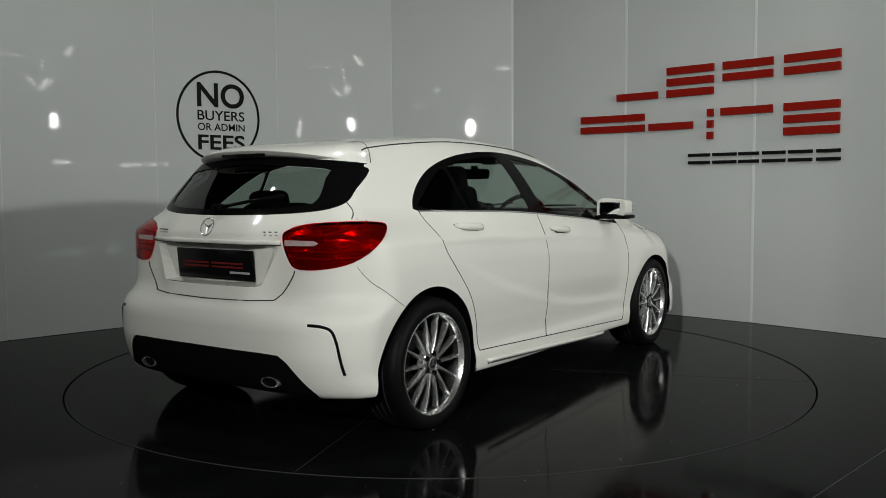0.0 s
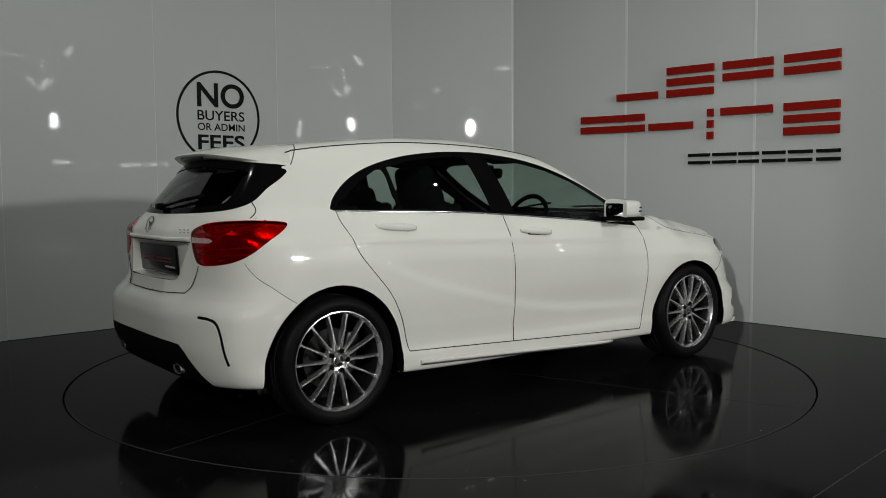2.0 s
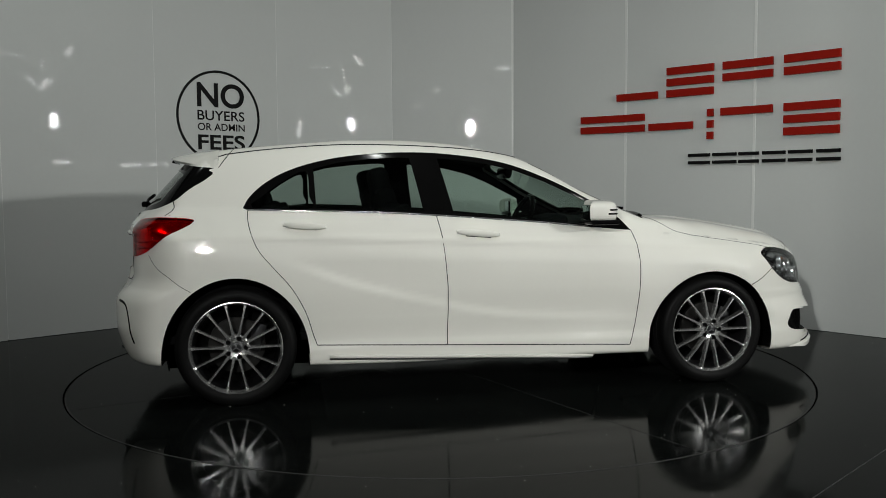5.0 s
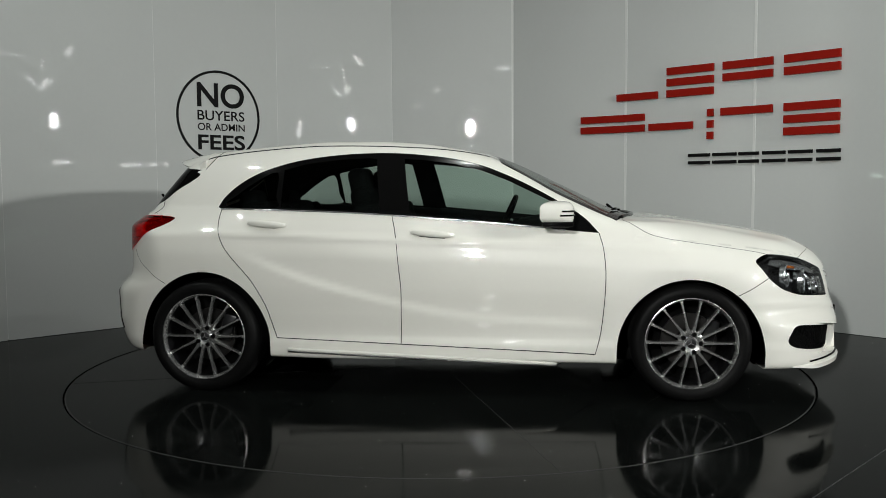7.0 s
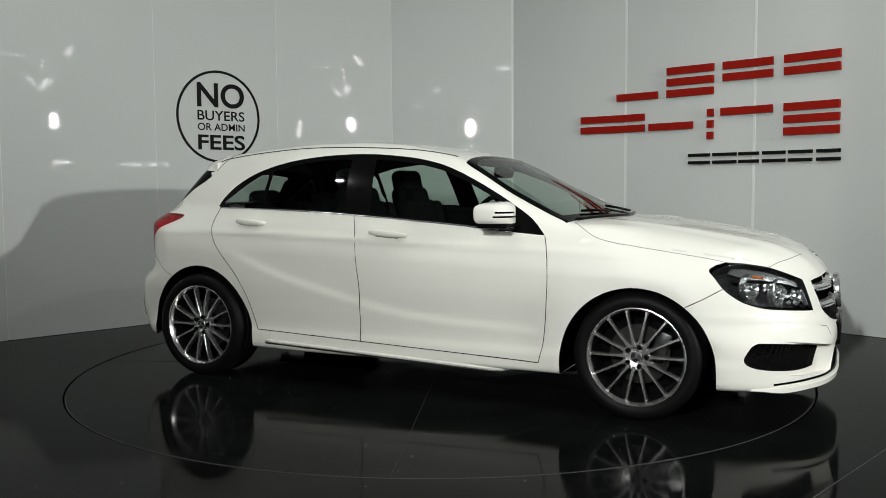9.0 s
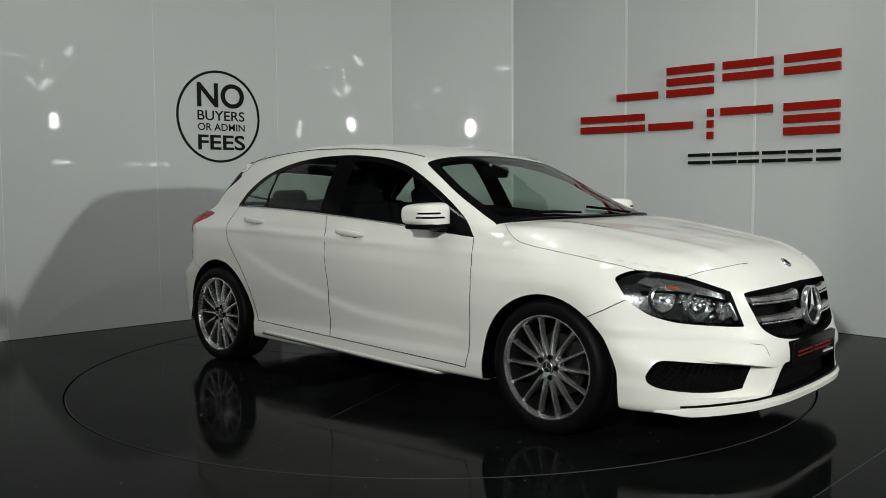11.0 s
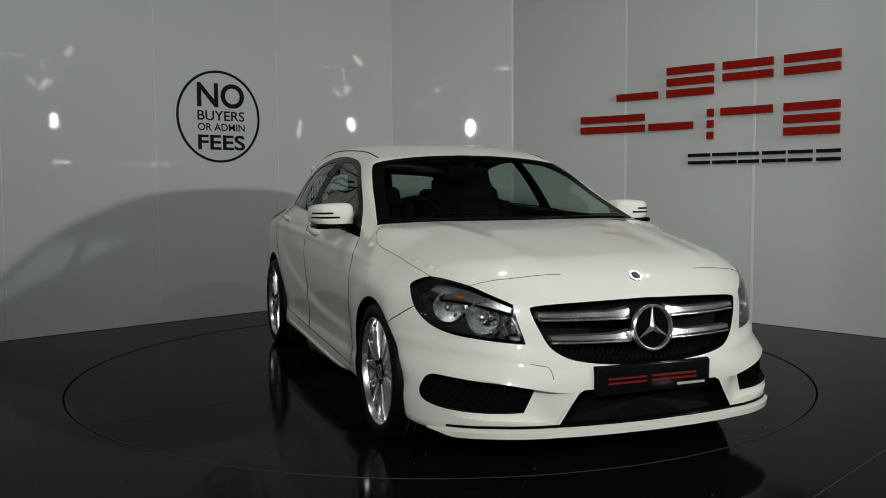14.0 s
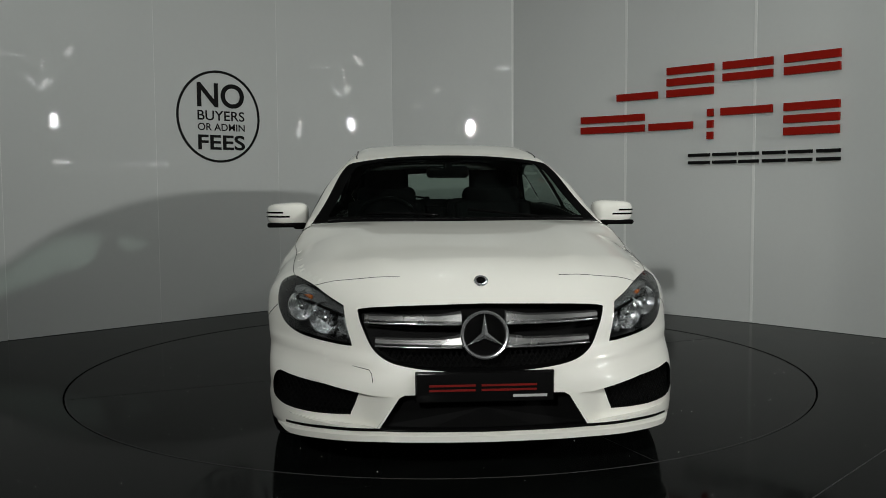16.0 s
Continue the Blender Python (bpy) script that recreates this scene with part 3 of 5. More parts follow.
HEAD = smooth_line([(-0.862, 0.738), (-0.90, 0.757), (-0.99, 0.774), (-1.12, 0.768), (-1.28, 0.748), (-1.42, 0.716), (-1.535, 0.687), (-1.549, 0.677), (-1.585, 0.61), (-1.625, 0.541), (-1.612, 0.533), (-1.50, 0.537), (-1.35, 0.545), (-1.20, 0.556), (-1.06, 0.583), (-0.98, 0.615), (-0.92, 0.653), (-0.875, 0.71)], 3, True)
head = carve(HEAD, U_FRONT_Q, lambda c: (c[:, 0] > 1.4) & (c[:, 2] > 0.45))
TAIL = smooth_line([(-1.462, 0.925), (-1.42, 0.958), (-1.30, 0.982), (-1.05, 0.992), (-0.85, 0.985), (-0.800, 0.966), (-0.84, 0.915), (-0.97, 0.840), (-1.13, 0.797), (-1.36, 0.784), (-1.43, 0.83)], 4, True)
tail = carve(TAIL, U_REAR_Q, lambda c: (c[:, 0] < -1.3) & (c[:, 2] > 0.7))

FRONT_ON = lambda c: c[:, 0] > 1.75
GRILLE = np.vstack([smooth_line([(-0.02, 0.697), (0.30, 0.690), (0.462, 0.678), (0.480, 0.655), (0.455, 0.585), (0.415, 0.515), (0.330, 0.470), (0.15, 0.447), (-0.02, 0.443)], 4)])
carve(GRILLE, U_FRONT, FRONT_ON)
LOWER = [(-0.02, 0.362), (0.305, 0.358), (0.326, 0.346), (0.404, 0.221), (-0.02, 0.212)]
carve(LOWER, U_FRONT, FRONT_ON)
# the sunk cheek round each side intake, under the crease
CHEEK = np.array([(0.334, 0.349), (0.42, 0.354), (0.52, 0.372), (0.64, 0.392), (0.76, 0.410), (0.82, 0.412), (0.845, 0.375), (0.858, 0.30), (0.845, 0.265), (0.78, 0.248), (0.64, 0.236), (0.52, 0.229), (0.412, 0.224)])
cheek = carve(CHEEK, U_FRONT, lambda c: c[:, 0] > 1.5)
INTAKE = smooth_line([(0.846, 0.330), (0.835, 0.375), (0.815, 0.398), (0.78, 0.400), (0.64, 0.383), (0.495, 0.361), (0.480, 0.356), (0.486, 0.335), (0.512, 0.272), (0.525, 0.264), (0.64, 0.262), (0.78, 0.272), (0.835, 0.290)], 3, True)
cheek = split(cheek, INTAKE, U_FRONT)[1]


def sunk(p):
    """How far the cheek lies behind the skin."""
    y = np.abs(p[:, 1])
    return 0.050 * step(y, 0.35, 0.49) * (1 - step(y, 0.52, 0.80))


REAR_ON = lambda c: c[:, 0] < -1.3
REAR_WIN = np.vstack([smooth_line([(-0.02, 1.018), (0.30, 1.023), (0.50, 1.035), (0.590, 1.053), (0.624, 1.082), (0.616, 1.14), (0.598, 1.20), (0.570, 1.246), (0.50, 1.272), (-0.02, 1.305)], 4)])
rear_glass = carve(REAR_WIN, U_FRONT, lambda c: (c[:, 0] < -1.36) & (c[:, 2] < 1.34))
DIFF = [(-0.02, 0.418), (0.42, 0.418), (0.505, 0.414), (0.545, 0.385), (0.622, 0.278), (0.65, 0.24), (0.655, 0.10), (-0.02, 0.10)]
diffuser = carve(DIFF, U_FRONT, lambda c: c[:, 0] < -1.6)
WS = np.vstack([smooth_line([(0.275, -0.02), (0.285, 0.30), (0.318, 0.545), (0.36, 0.600), (0.55, 0.655), (0.75, 0.700), (0.93, 0.742), (0.975, 0.73), (1.03, 0.45), (1.075, 0.20), (1.09, -0.02)], 4)])
screen = carve(WS, U_TOP, lambda c: (c[:, 2] > 0.93) & (c[:, 0] > 0.1))
BONNET = np.vstack([smooth_line([(1.09, -0.02), (1.075, 0.20), (1.03, 0.45), (0.985, 0.685), (1.03, 0.760), (1.086, 0.795), (1.15, 0.809), (1.22, 0.806), (1.37, 0.787), (1.55, 0.781), (1.747, 0.760), (1.86, 0.708), (1.933, 0.660), (1.983, 0.575), (2.022, 0.491), (2.055, 0.385), (2.075, 0.23), (2.085, -0.02)], 4)])
bonnet = carve(BONNET, U_TOP, lambda c: (c[:, 2] > 0.68) & (c[:, 0] > 0.9))
ROOF = np.vstack([smooth_line([(0.272, -0.02), (0.282, 0.30), (0.305, 0.515), (0.0, 0.535), (-0.5, 0.545), (-1.0, 0.530), (-1.40, 0.505), (-1.46, 0.49), (-1.47, -0.02)], 4)])
roof = carve(ROOF, U_TOP, lambda c: (c[:, 2] > 1.20))
RECESS = [(-0.02, 0.890), (0.41, 0.888), (0.425, 0.875), (0.345, 0.712), (0.325, 0.700), (-0.02, 0.696)]
carve(RECESS, U_FRONT, lambda c: c[:, 0] < -1.7)
TAILGATE = np.vstack([smooth_line([(-0.02, 0.632), (0.36, 0.640), (0.43, 0.655), (0.50, 0.74), (0.52, 0.80), (0.53, 0.97), (0.64, 1.06), (0.66, 1.20), (0.58, 1.36), (-0.02, 1.40)], 4)])
tailgate = carve(TAILGATE, U_FRONT, lambda c: (c[:, 0] < -1.47))
nose_poly = [(1.60, 0.10), (1.60, 0.573), (1.66, 0.603), (1.747, 0.652), (1.80, 0.70), (2.4, 0.9), (2.4, 0.10)]
front_bumper = carve(nose_poly, U_SIDE, lambda c: c[:, 0] > 1.5)
tail_poly = [(-1.60, 0.10), (-1.60, 0.60), (-1.78, 0.66), (-2.2, 0.66), (-2.2, 0.10)]
rear_bumper = carve(tail_poly, U_SIDE, lambda c: c[:, 0] < -1.5)

panel("body_shell", TRI, PAINT, car, 0)
panel("bonnet", bonnet, PAINT, car, 0)
panel("roof", roof, PAINT, car, 0)
panel("tailgate", tailgate, PAINT, car, 0)
panel("front_bumper", front_bumper, PAINT, car, 0)
panel("rear_bumper", rear_bumper, PAINT, car, 0)
both("bumper_cheek", cheek, PAINT, car, "sunk white bumper cheek round the intake", sink=sunk)
ck = on_skin(np.vstack([dense(CHEEK, 4), CHEEK[:1]]), U_FRONT, lambda y, z: (2.15 - 0.5 * y ** 3, y, z))
ci = ck.copy()
ci[:, 0] -= sunk(ck) + 0.0005
n = len(ck)
for sgn in (1, -1):
    mesh_ob("cheek_edge", np.vstack([ck, ci]) * np.array((1, sgn, 1)), [(i, i + 1, n + i + 1, n + i) for i in range(n - 1)], PAINT, car)
both("side_skirt", sill, PAINT, car)
fdoors = both("front_door", front_door, PAINT, car)
rdoors = both("rear_door", rear_door, PAINT, car)
panel("diffuser", diffuser, PLASTIC, car, 0, "black plastic rear diffuser", off=-0.006)

# side windows: black frame, three panes a side
G1 = smooth_line([(-1.255, 1.044), (-1.19, 1.112), (-1.087, 1.185), (-0.965, 1.238), (-0.952, 1.10), (-0.948, 1.034)], 3, True)
top_in = [(x, z - 0.030) for x, z in DLO_TOP]
G2 = np.array([(-0.915, 1.036), (-0.925, 1.25)] + [q for q in top_in if -0.80 < q[0] < -0.40] + [(-0.385, 1.309), (-0.335, 1.013)])
G3 = np.array([(-0.165, 1.003), (-0.225, 1.309)] + [q for q in top_in if -0.2 < q[0] < 0.60] + [(0.615, 1.060), (0.66, 0.925)])
p1, frame_side = split(glass_side, G1, U_SIDE)
p2, frame_side = split(frame_side, G2, U_SIDE)
p3, frame_side = split(frame_side, G3, U_SIDE)
both("window_frame", frame_side, BLACK, car, "gloss black window surround")
both("quarter_window", p1, GLASS_DARK, car, off=-0.003)
for k in (0, 1):
    panel("window_pane", p2, GLASS_DARK, rdoors[k], (-1, 1)[k], "tinted side window", off=-0.003)
    panel("window_pane", p3, GLASS, fdoors[k], (-1, 1)[k], "clear side window", off=-0.003)
WS_IN = np.vstack([smooth_line([(0.315, -0.02), (0.325, 0.30), (0.36, 0.500), (0.42, 0.548), (0.55, 0.588), (0.75, 0.632), (0.90, 0.665), (0.92, 0.65), (0.975, 0.42), (1.015, 0.20), (1.03, -0.02)], 4)])
ws_in, ws_rim = split(screen, WS_IN, U_TOP)
panel("windscreen", ws_in, SCREEN, car, 0, "clear laminated windscreen")
panel("windscreen_border", ws_rim, BLACK, car, 0, "black windscreen border")
RW_IN = np.vstack([smooth_line([(-0.02, 1.046), (0.30, 1.052), (0.47, 1.068), (0.505, 1.085), (0.508, 1.12), (0.488, 1.19), (0.455, 1.235), (-0.02, 1.265)], 4)])
rw_in, rw_rim = split(rear_glass, RW_IN, U_FRONT)
panel("rear_window", rw_in, GLASS_REAR, car, 0, "tinted rear window", off=-0.004)
panel("rear_window_border", rw_rim, BLACK, car, 0, "black rear window border")

# shut lines
side_guess = lambda x, z: (x, 0.83, z)
for pts in (REAR_EDGE, MID_EDGE, FRONT_EDGE):
    seam("shut_line", on_skin(pts, U_SIDE, side_guess, 0.0), 0.0023, GAP, car)
seam("shut_line", on_skin(dense([(-0.925, SILL_Z(-0.925)), (0.847, SILL_Z(0.847))], 24), U_SIDE, side_guess, -0.001), 0.003, GAP, car)
seam("waist_trim", on_skin(dlo_low[::-1], U_SIDE, side_guess, 0.001), 0.005, CHROME, car, n=8)
top_guess = lambda x, y: (x, y, 0.9)
bl = BONNET[(BONNET[:, 1] > 0)]
P = on_skin(bl[(bl[:, 0] > 1.0) & (bl[:, 1] > 0.30)], U_TOP, top_guess, 0.0006)
seam("shut_line", P, 0.0012, GAP, car)
seam("shut_line", on_skin(ROOF[(ROOF[:, 1] > 0.49) & (ROOF[:, 0] < 0.30)], U_TOP, lambda x, y: (x, y, 1.35), 0.0), 0.0045, GAP, car)
tg = np.vstack([[(0.0, 0.632)], TAILGATE[(TAILGATE[:, 0] > 0.01) & (TAILGATE[:, 1] < 0.79)]])
seam("shut_line", on_skin(tg, U_FRONT, lambda y, z: (-1.9, y, z), 0.0012), 0.0028, GAP, car)
seam("shut_line", on_skin(dense([(1.585, 0.566), (1.66, 0.603), (1.747, 0.652)], 6), U_SIDE, side_guess, -0.001), 0.0025, GAP, car)
seam("shut_line", on_skin(smooth_line([(-1.79, 0.80), (-1.768, 0.76), (-1.735, 0.722), (-1.689, 0.688), (-1.63, 0.642), (-1.575, 0.608)], 6), U_SIDE, lambda x, z: (x, 0.78, z), -0.0005), 0.0016, GAP, car)
seam("shut_line", on_skin(smooth_line([(-1.355, 1.375), (-1.372, 1.355), (-1.405, 1.31), (-1.438, 1.262)], 6), U_SIDE, lambda x, z: (x, 0.53, z), -0.001), 0.003, GAP, car)
seam("shut_line", on_skin(smooth_line([(0.622, 1.080), (0.652, 1.045), (0.685, 1.004)], 5), U_FRONT, lambda y, z: (-1.68, y, z), -0.001), 0.003, GAP, car)
tow = on_skin(dense([(0.502, 0.461), (0.439, 0.450), (0.429, 0.435), (0.425, 0.404)], 4), U_FRONT, lambda y, z: (2.1, y, z), -0.0006) * MIRROR_Y
tube("tow_cover_edge", tow, 0.0016, GAP, car)

# ---- the car: wheels ----
BARREL = mat("dark_rim_barrel", (0.014, 0.014, 0.015), 0.35, 0.5, vary=0.15)

def wheel_thing():
    """Alloy wheel lying in the xz plane with its face towards -y, hub at the origin."""
    face = pose(0, 0, 0, 90, 0, 0)
    bm = bmesh.new()
    lathe(bm, [(0.243, 0.018), (0.243, 0.006), (0.236, 0.0), (0.226, -0.012), (0.220, -0.07), (0.214, -0.19), (0.226, -0.20), (0.243, -0.205), (0.243, -0.19), (0.222, -0.16), (0.230, -0.06), (0.236, 0.006)], 64, face, True)
    wheel = part("wheel", bm, BARREL, car, "multi-spoke polished alloy wheel", True)
    bm = bmesh.new()
    lathe(bm, [(0.2445, 0.012), (0.2445, 0.019), (0.240, 0.020), (0.233, 0.008), (0.229, -0.006), (0.231, -0.008)], 72, face, True)
    part("rim_lip", bm, ALLOY, wheel, "polished rim lip", True)
    bm = bmesh.new()
    lathe(bm, [(0.240, 0.004), (0.246, 0.018), (0.262, 0.026), (0.285, 0.027), (0.303, 0.018), (0.314, 0.0), (0.318, -0.02), (0.3185, -0.10), (0.318, -0.18), (0.314, -0.20), (0.30, -0.218), (0.27, -0.222), (0.246, -0.215), (0.240, -0.20)], 72, face, True)
    for v in bm.verts:
        v.co.z = max(v.co.z, -0.308)
    part("tyre", bm, RUBBER, wheel, "black low-profile tyre", True)
    for k in range(4):
        bm = bmesh.new()
        y = -0.045 - 0.037 * k
        lathe(bm, [(0.3188, y), (0.3192, y - 0.003), (0.3192, y - 0.006), (0.3188, y - 0.009)], 72, face)
        part("tread_groove", bm, GAP, wheel)
    # spokes: a tapered bar each, dished towards the hub
    bm = bmesh.new()
    pts = [(0.050, 0.0105, 0.000), (0.090, 0.0072, 0.002), (0.15, 0.0054, 0.004), (0.205, 0.0056, 0.000), (0.232, 0.0085, -0.002)]
    rows = []
    for r, w, h in pts:
        rows.append([bm.verts.new((r, -w, h - 0.004)), bm.verts.new((r, -w * 0.7, h)), bm.verts.new((r, w * 0.7, h)), bm.verts.new((r, w, h - 0.004)), bm.verts.new((r, w * 1.1, h - 0.034)), bm.verts.new((r, -w * 1.1, h - 0.034))])
    for a, b in zip(rows, rows[1:]):
        for i in range(6):
            bm.faces.new((a[i], a[(i + 1) % 6], b[(i + 1) % 6], b[i]))
    bm.faces.new(rows[0][::-1])
    bm.faces.new(rows[-1])
    spoke = part("spoke", bm, ALLOY, wheel, "", True)
    spoke.matrix_basis = face
    for k in range(1, 14):
        s = spoke.copy()
        scene.collection.objects.link(s)
        s.matrix_basis = face @ pose(0, 0, 0, 0, 0, 360 / 14 * k)
    bm = bmesh.new()
    lathe(bm, [(0.0, -0.006), (0.030, -0.006), (0.034, -0.010), (0.060, -0.004), (0.068, -0.008), (0.070, -0.04), (0.0, -0.04)], 40, face)
    part("hub", bm, ALLOY, wheel, "dark alloy wheel hub", True)
    bm = bmesh.new()
    lathe(bm, [(0.0, 0.004), (0.024, 0.003), (0.031, -0.001), (0.032, -0.008)], 32, face)
    part("hub_cap", bm, ALLOY_DARK, wheel, "dark round hub cap with a bright ring", True)
    bm = bmesh.new()
    lathe(bm, [(0.0245, 0.0035), (0.027, 0.0055), (0.030, 0.003), (0.0305, -0.004)], 32, face)
    part("cap_ring", bm, CHROME, wheel, "", True)
    for k in range(3):
        bm = bmesh.new()
        add_box(bm, face @ pose(0, 0, 0.004, 0, 0, 90 + 120 * k) @ pose(0.011, 0, 0), 0.021, 0.004, 0.003)
        part("cap_arm", bm, CHROME, wheel)
    bm = bmesh.new()
    lathe(bm, [(0.0, 0.0), (0.008, 0.0), (0.0125, 0.001), (0.0125, -0.012)], 10)
    bolt = part("bolt", bm, BLACK, wheel, "", True)
    bolt.matrix_basis = face @ pose(0.050, 0, 0.004)
    for k in range(1, 5):
        s = bolt.copy()
        scene.collection.objects.link(s)
        s.matrix_basis = face @ pose(0, 0, 0, 0, 0, 72 * k) @ pose(0.050, 0, 0.004)
    bm = bmesh.new()
    lathe(bm, [(0.07, -0.085), (0.150, -0.085), (0.150, -0.108), (0.07, -0.108)], 48, face, True)
    part("brake_disc", bm, BRAKE, wheel, "grey steel brake disc", True)
    bm = bmesh.new()
    add_box(bm, pose(0.105, 0.10, 0.04, 0, 18, 0), 0.075, 0.06, 0.16, 0.012)
    part("brake_caliper", bm, ALLOY_DARK, wheel, "dark brake caliper", True)
    bm = bmesh.new()
    lathe(bm, [(0.0, -0.16), (0.212, -0.16)], 32, face)
    part("back_plate", bm, BLACK, wheel)
    wheel.matrix_basis = pose(1.35, -0.862, 0.307)
    return wheel


def spread_wheels():
    w = wheel_thing()
    for x, y, rz in ((-1.35, -0.862, 0), (1.35, 0.862, 180), (-1.35, 0.862, 180)):
        copy_thing(w, pose(x, y, 0.307, 0, 0, rz))
    # the dark wells round the wheels
    for cx, a, top in ((1.345, 0.385, 0.650), (-1.350, 0.385, 0.676)):
        for s in (-1, 1):
            V, F = [], []
            prof = [(cx + a * 1.0 * math.cos(t), 0.25 + (top - 0.25) * math.sin(t)) for t in np.linspace(-0.25, math.pi + 0.25, 30)]
            outs = on_skin(np.array(prof), U_SIDE, lambda x, z: (x, 0.86, z), 0.0)
            for (x, z), o in zip(prof, outs):
                yo = float(np.clip(o[1], 0.60, 0.93)) - 0.003
                q = Vector((x - cx, z - 0.30)) * 1.03
                V += [(x, s * yo, z), (cx + q.x, s * (yo - 0.03), 0.30 + q.y), (cx + q.x, s * 0.50, 0.30 + q.y)]
            n = len(prof)
            for i in range(n - 1):
                for j in (0, 1):
                    F.append((i * 3 + j, i * 3 + j + 1, i * 3 + j + 4, i * 3 + j + 3))
            F.append(tuple(i * 3 + 2 for i in range(n)))
            mesh_ob("wheel_well", V, F, PLASTIC, car, "black plastic wheel well lining", True)


spread_wheels()

# ---- the car: underside and cabin lining ----
bm = bmesh.new()
add_box(bm, pose(0, 0, 0.235), 3.5, 1.0, 0.09, 0.03)
part("underbody", bm, PLASTIC, car, "dark underbody between the wheels", True)
bm = bmesh.new()
add_box(bm, pose(1.65, 0, 0.30), 0.85, 0.95, 0.16, 0.05)
part("engine_tray", bm, PLASTIC, car, "", True)


def lining():
    """Dark lining just inside the skin, but for the glass."""
    keep = TRI[(TRI.mean(1)[:, 2] > 0.75) & (TRI.mean(1)[:, 0] < 1.1) & (TRI.mean(1)[:, 0] > -1.75)]
    panel("pillar_lining", np.concatenate([keep, roof]), FABRIC, car, 0, "dark cabin lining", off=-0.022)
    panel("headliner", roof, FABRIC, car, 0, "dark headliner", off=-0.03)
    for nm, tri in (("door_card", front_door), ("door_card", rear_door)):
        for s in (-1, 1):
            panel(nm, tri, FABRIC, car, s, "dark inner door card", off=-0.05)
    k = tailgate[tailgate.mean(1)[:, 2] > 0.6]
    panel("boot_lining", k, FABRIC, car, 0, "dark inner tailgate lining", off=-0.03)


lining()
sl = on_skin(dlo_low[::-1], U_SIDE, lambda x, z: (x, 0.83, z), -0.035)
seam("window_seal", sl, 0.022, FABRIC, car, n=8)
box("cabin_floor", pose(-0.45, 0, 0.33), (2.7, 1.40, 0.05), FABRIC, car, "dark cabin carpet", 0.01)
box("parcel_shelf", pose(-1.50, 0, 0.93), (0.50, 1.15, 0.02), FABRIC, car, "dark parcel shelf", 0.006)
bm = bmesh.new()
add_box(bm, pose(0.66, 0, 0.80, 0, -8, 0), 0.52, 1.36, 0.26, 0.07, 4)
add_box(bm, pose(0.50, -0.36, 0.92, 0, -10, 0), 0.20, 0.34, 0.10, 0.04, 4)
part("dashboard", bm, FABRIC, car, "dark soft-touch dashboard", True)


def seat(x, y, rear=False):
    bm = bmesh.new()
    add_box(bm, pose(x, y, 0.52, 0, -6, 0), 0.50, 0.50, 0.16, 0.06, 4)
    s = part("seat", bm, FABRIC, car, "dark cloth seat with headrest", True)
    bm = bmesh.new()
    add_box(bm, pose(x - 0.28, y, 0.79, 0, -16, 0), 0.14, 0.50, 0.56, 0.055, 4)
    for dy in (-0.22, 0.22):
        add_box(bm, pose(x - 0.25, y + dy, 0.80, 0, -16, 0), 0.15, 0.08, 0.50, 0.03, 3)
    if not rear:
        add_box(bm, pose(x - 0.365, y, 1.07, 0, -14, 0), 0.12, 0.40, 0.16, 0.05, 4)
    part("backrest", bm, FABRIC, s, "", True)
    bm = bmesh.new()
    add_box(bm, pose(x - 0.39, y, 1.165 - (0.13 if rear else 0), 0, -12, 0), 0.11, 0.30 if not rear else 0.26, 0.20, 0.045, 4)
    part("headrest", bm, FABRIC, s, "", True)


for y in (-0.36, 0.36):
    seat(-0.14, y)
    seat(-0.82, y, True)
bm = bmesh.new()
add_box(bm, pose(-1.10, 0, 0.76, 0, -16, 0), 0.13, 1.26, 0.50, 0.05, 4)
add_box(bm, pose(-1.20, 0, 1.00, 0, -12, 0), 0.09, 0.24, 0.12, 0.04, 4)
part("rear_bench", bm, FABRIC, car, "dark cloth rear bench", True)
ring = [(0.33 + 0.17 * math.sin(a) * 0.42, -0.36 + 0.185 * math.cos(a), 0.915 + 0.17 * math.sin(a)) for a in np.linspace(0, 2 * math.pi, 36, endpoint=False)]
sw = tube("steering_wheel", ring, 0.015, BLACK, car, "black leather steering wheel", 8, True)
bm = bmesh.new()
add_box(bm, pose(0.35, -0.36, 0.905, 0, -68, 0), 0.10, 0.30, 0.035, 0.012)
add_box(bm, pose(0.345, -0.36, 0.86, 0, -68, 0), 0.16, 0.05, 0.025, 0.01)
part("steering_hub", bm, BLACK, sw, "", True)
bm = bmesh.new()
add_box(bm, pose(0.33, 0, 1.235, 0, 10, 0), 0.05, 0.25, 0.07, 0.022, 3)
add_box(bm, pose(0.345, 0, 1.262), 0.03, 0.05, 0.06, 0.01)
part("rear_view_mirror", bm, BLACK, car, "black interior mirror behind the windscreen", True)
for s in (-1, 1):
    box("sun_visor", pose(0.20, 0.33 * s, 1.318, 0, 12, 0), (0.15, 0.42, 0.02), FABRIC, car, "", 0.008)

# ---- the car: front ----


def nose(pts, off=0.0):
    """Outline points (y, z) on the front skin."""
    return on_skin(np.array(pts, float), U_FRONT, lambda y, z: (2.15 - 0.5 * y ** 3, y, z), off)


def full(pts):
    """Both halves of a curve that starts at the middle."""
    P = np.array(pts)
    return np.vstack([(P * MIRROR_Y)[::-1], P[1:] if abs(P[0, 1]) < 1e-3 else P])


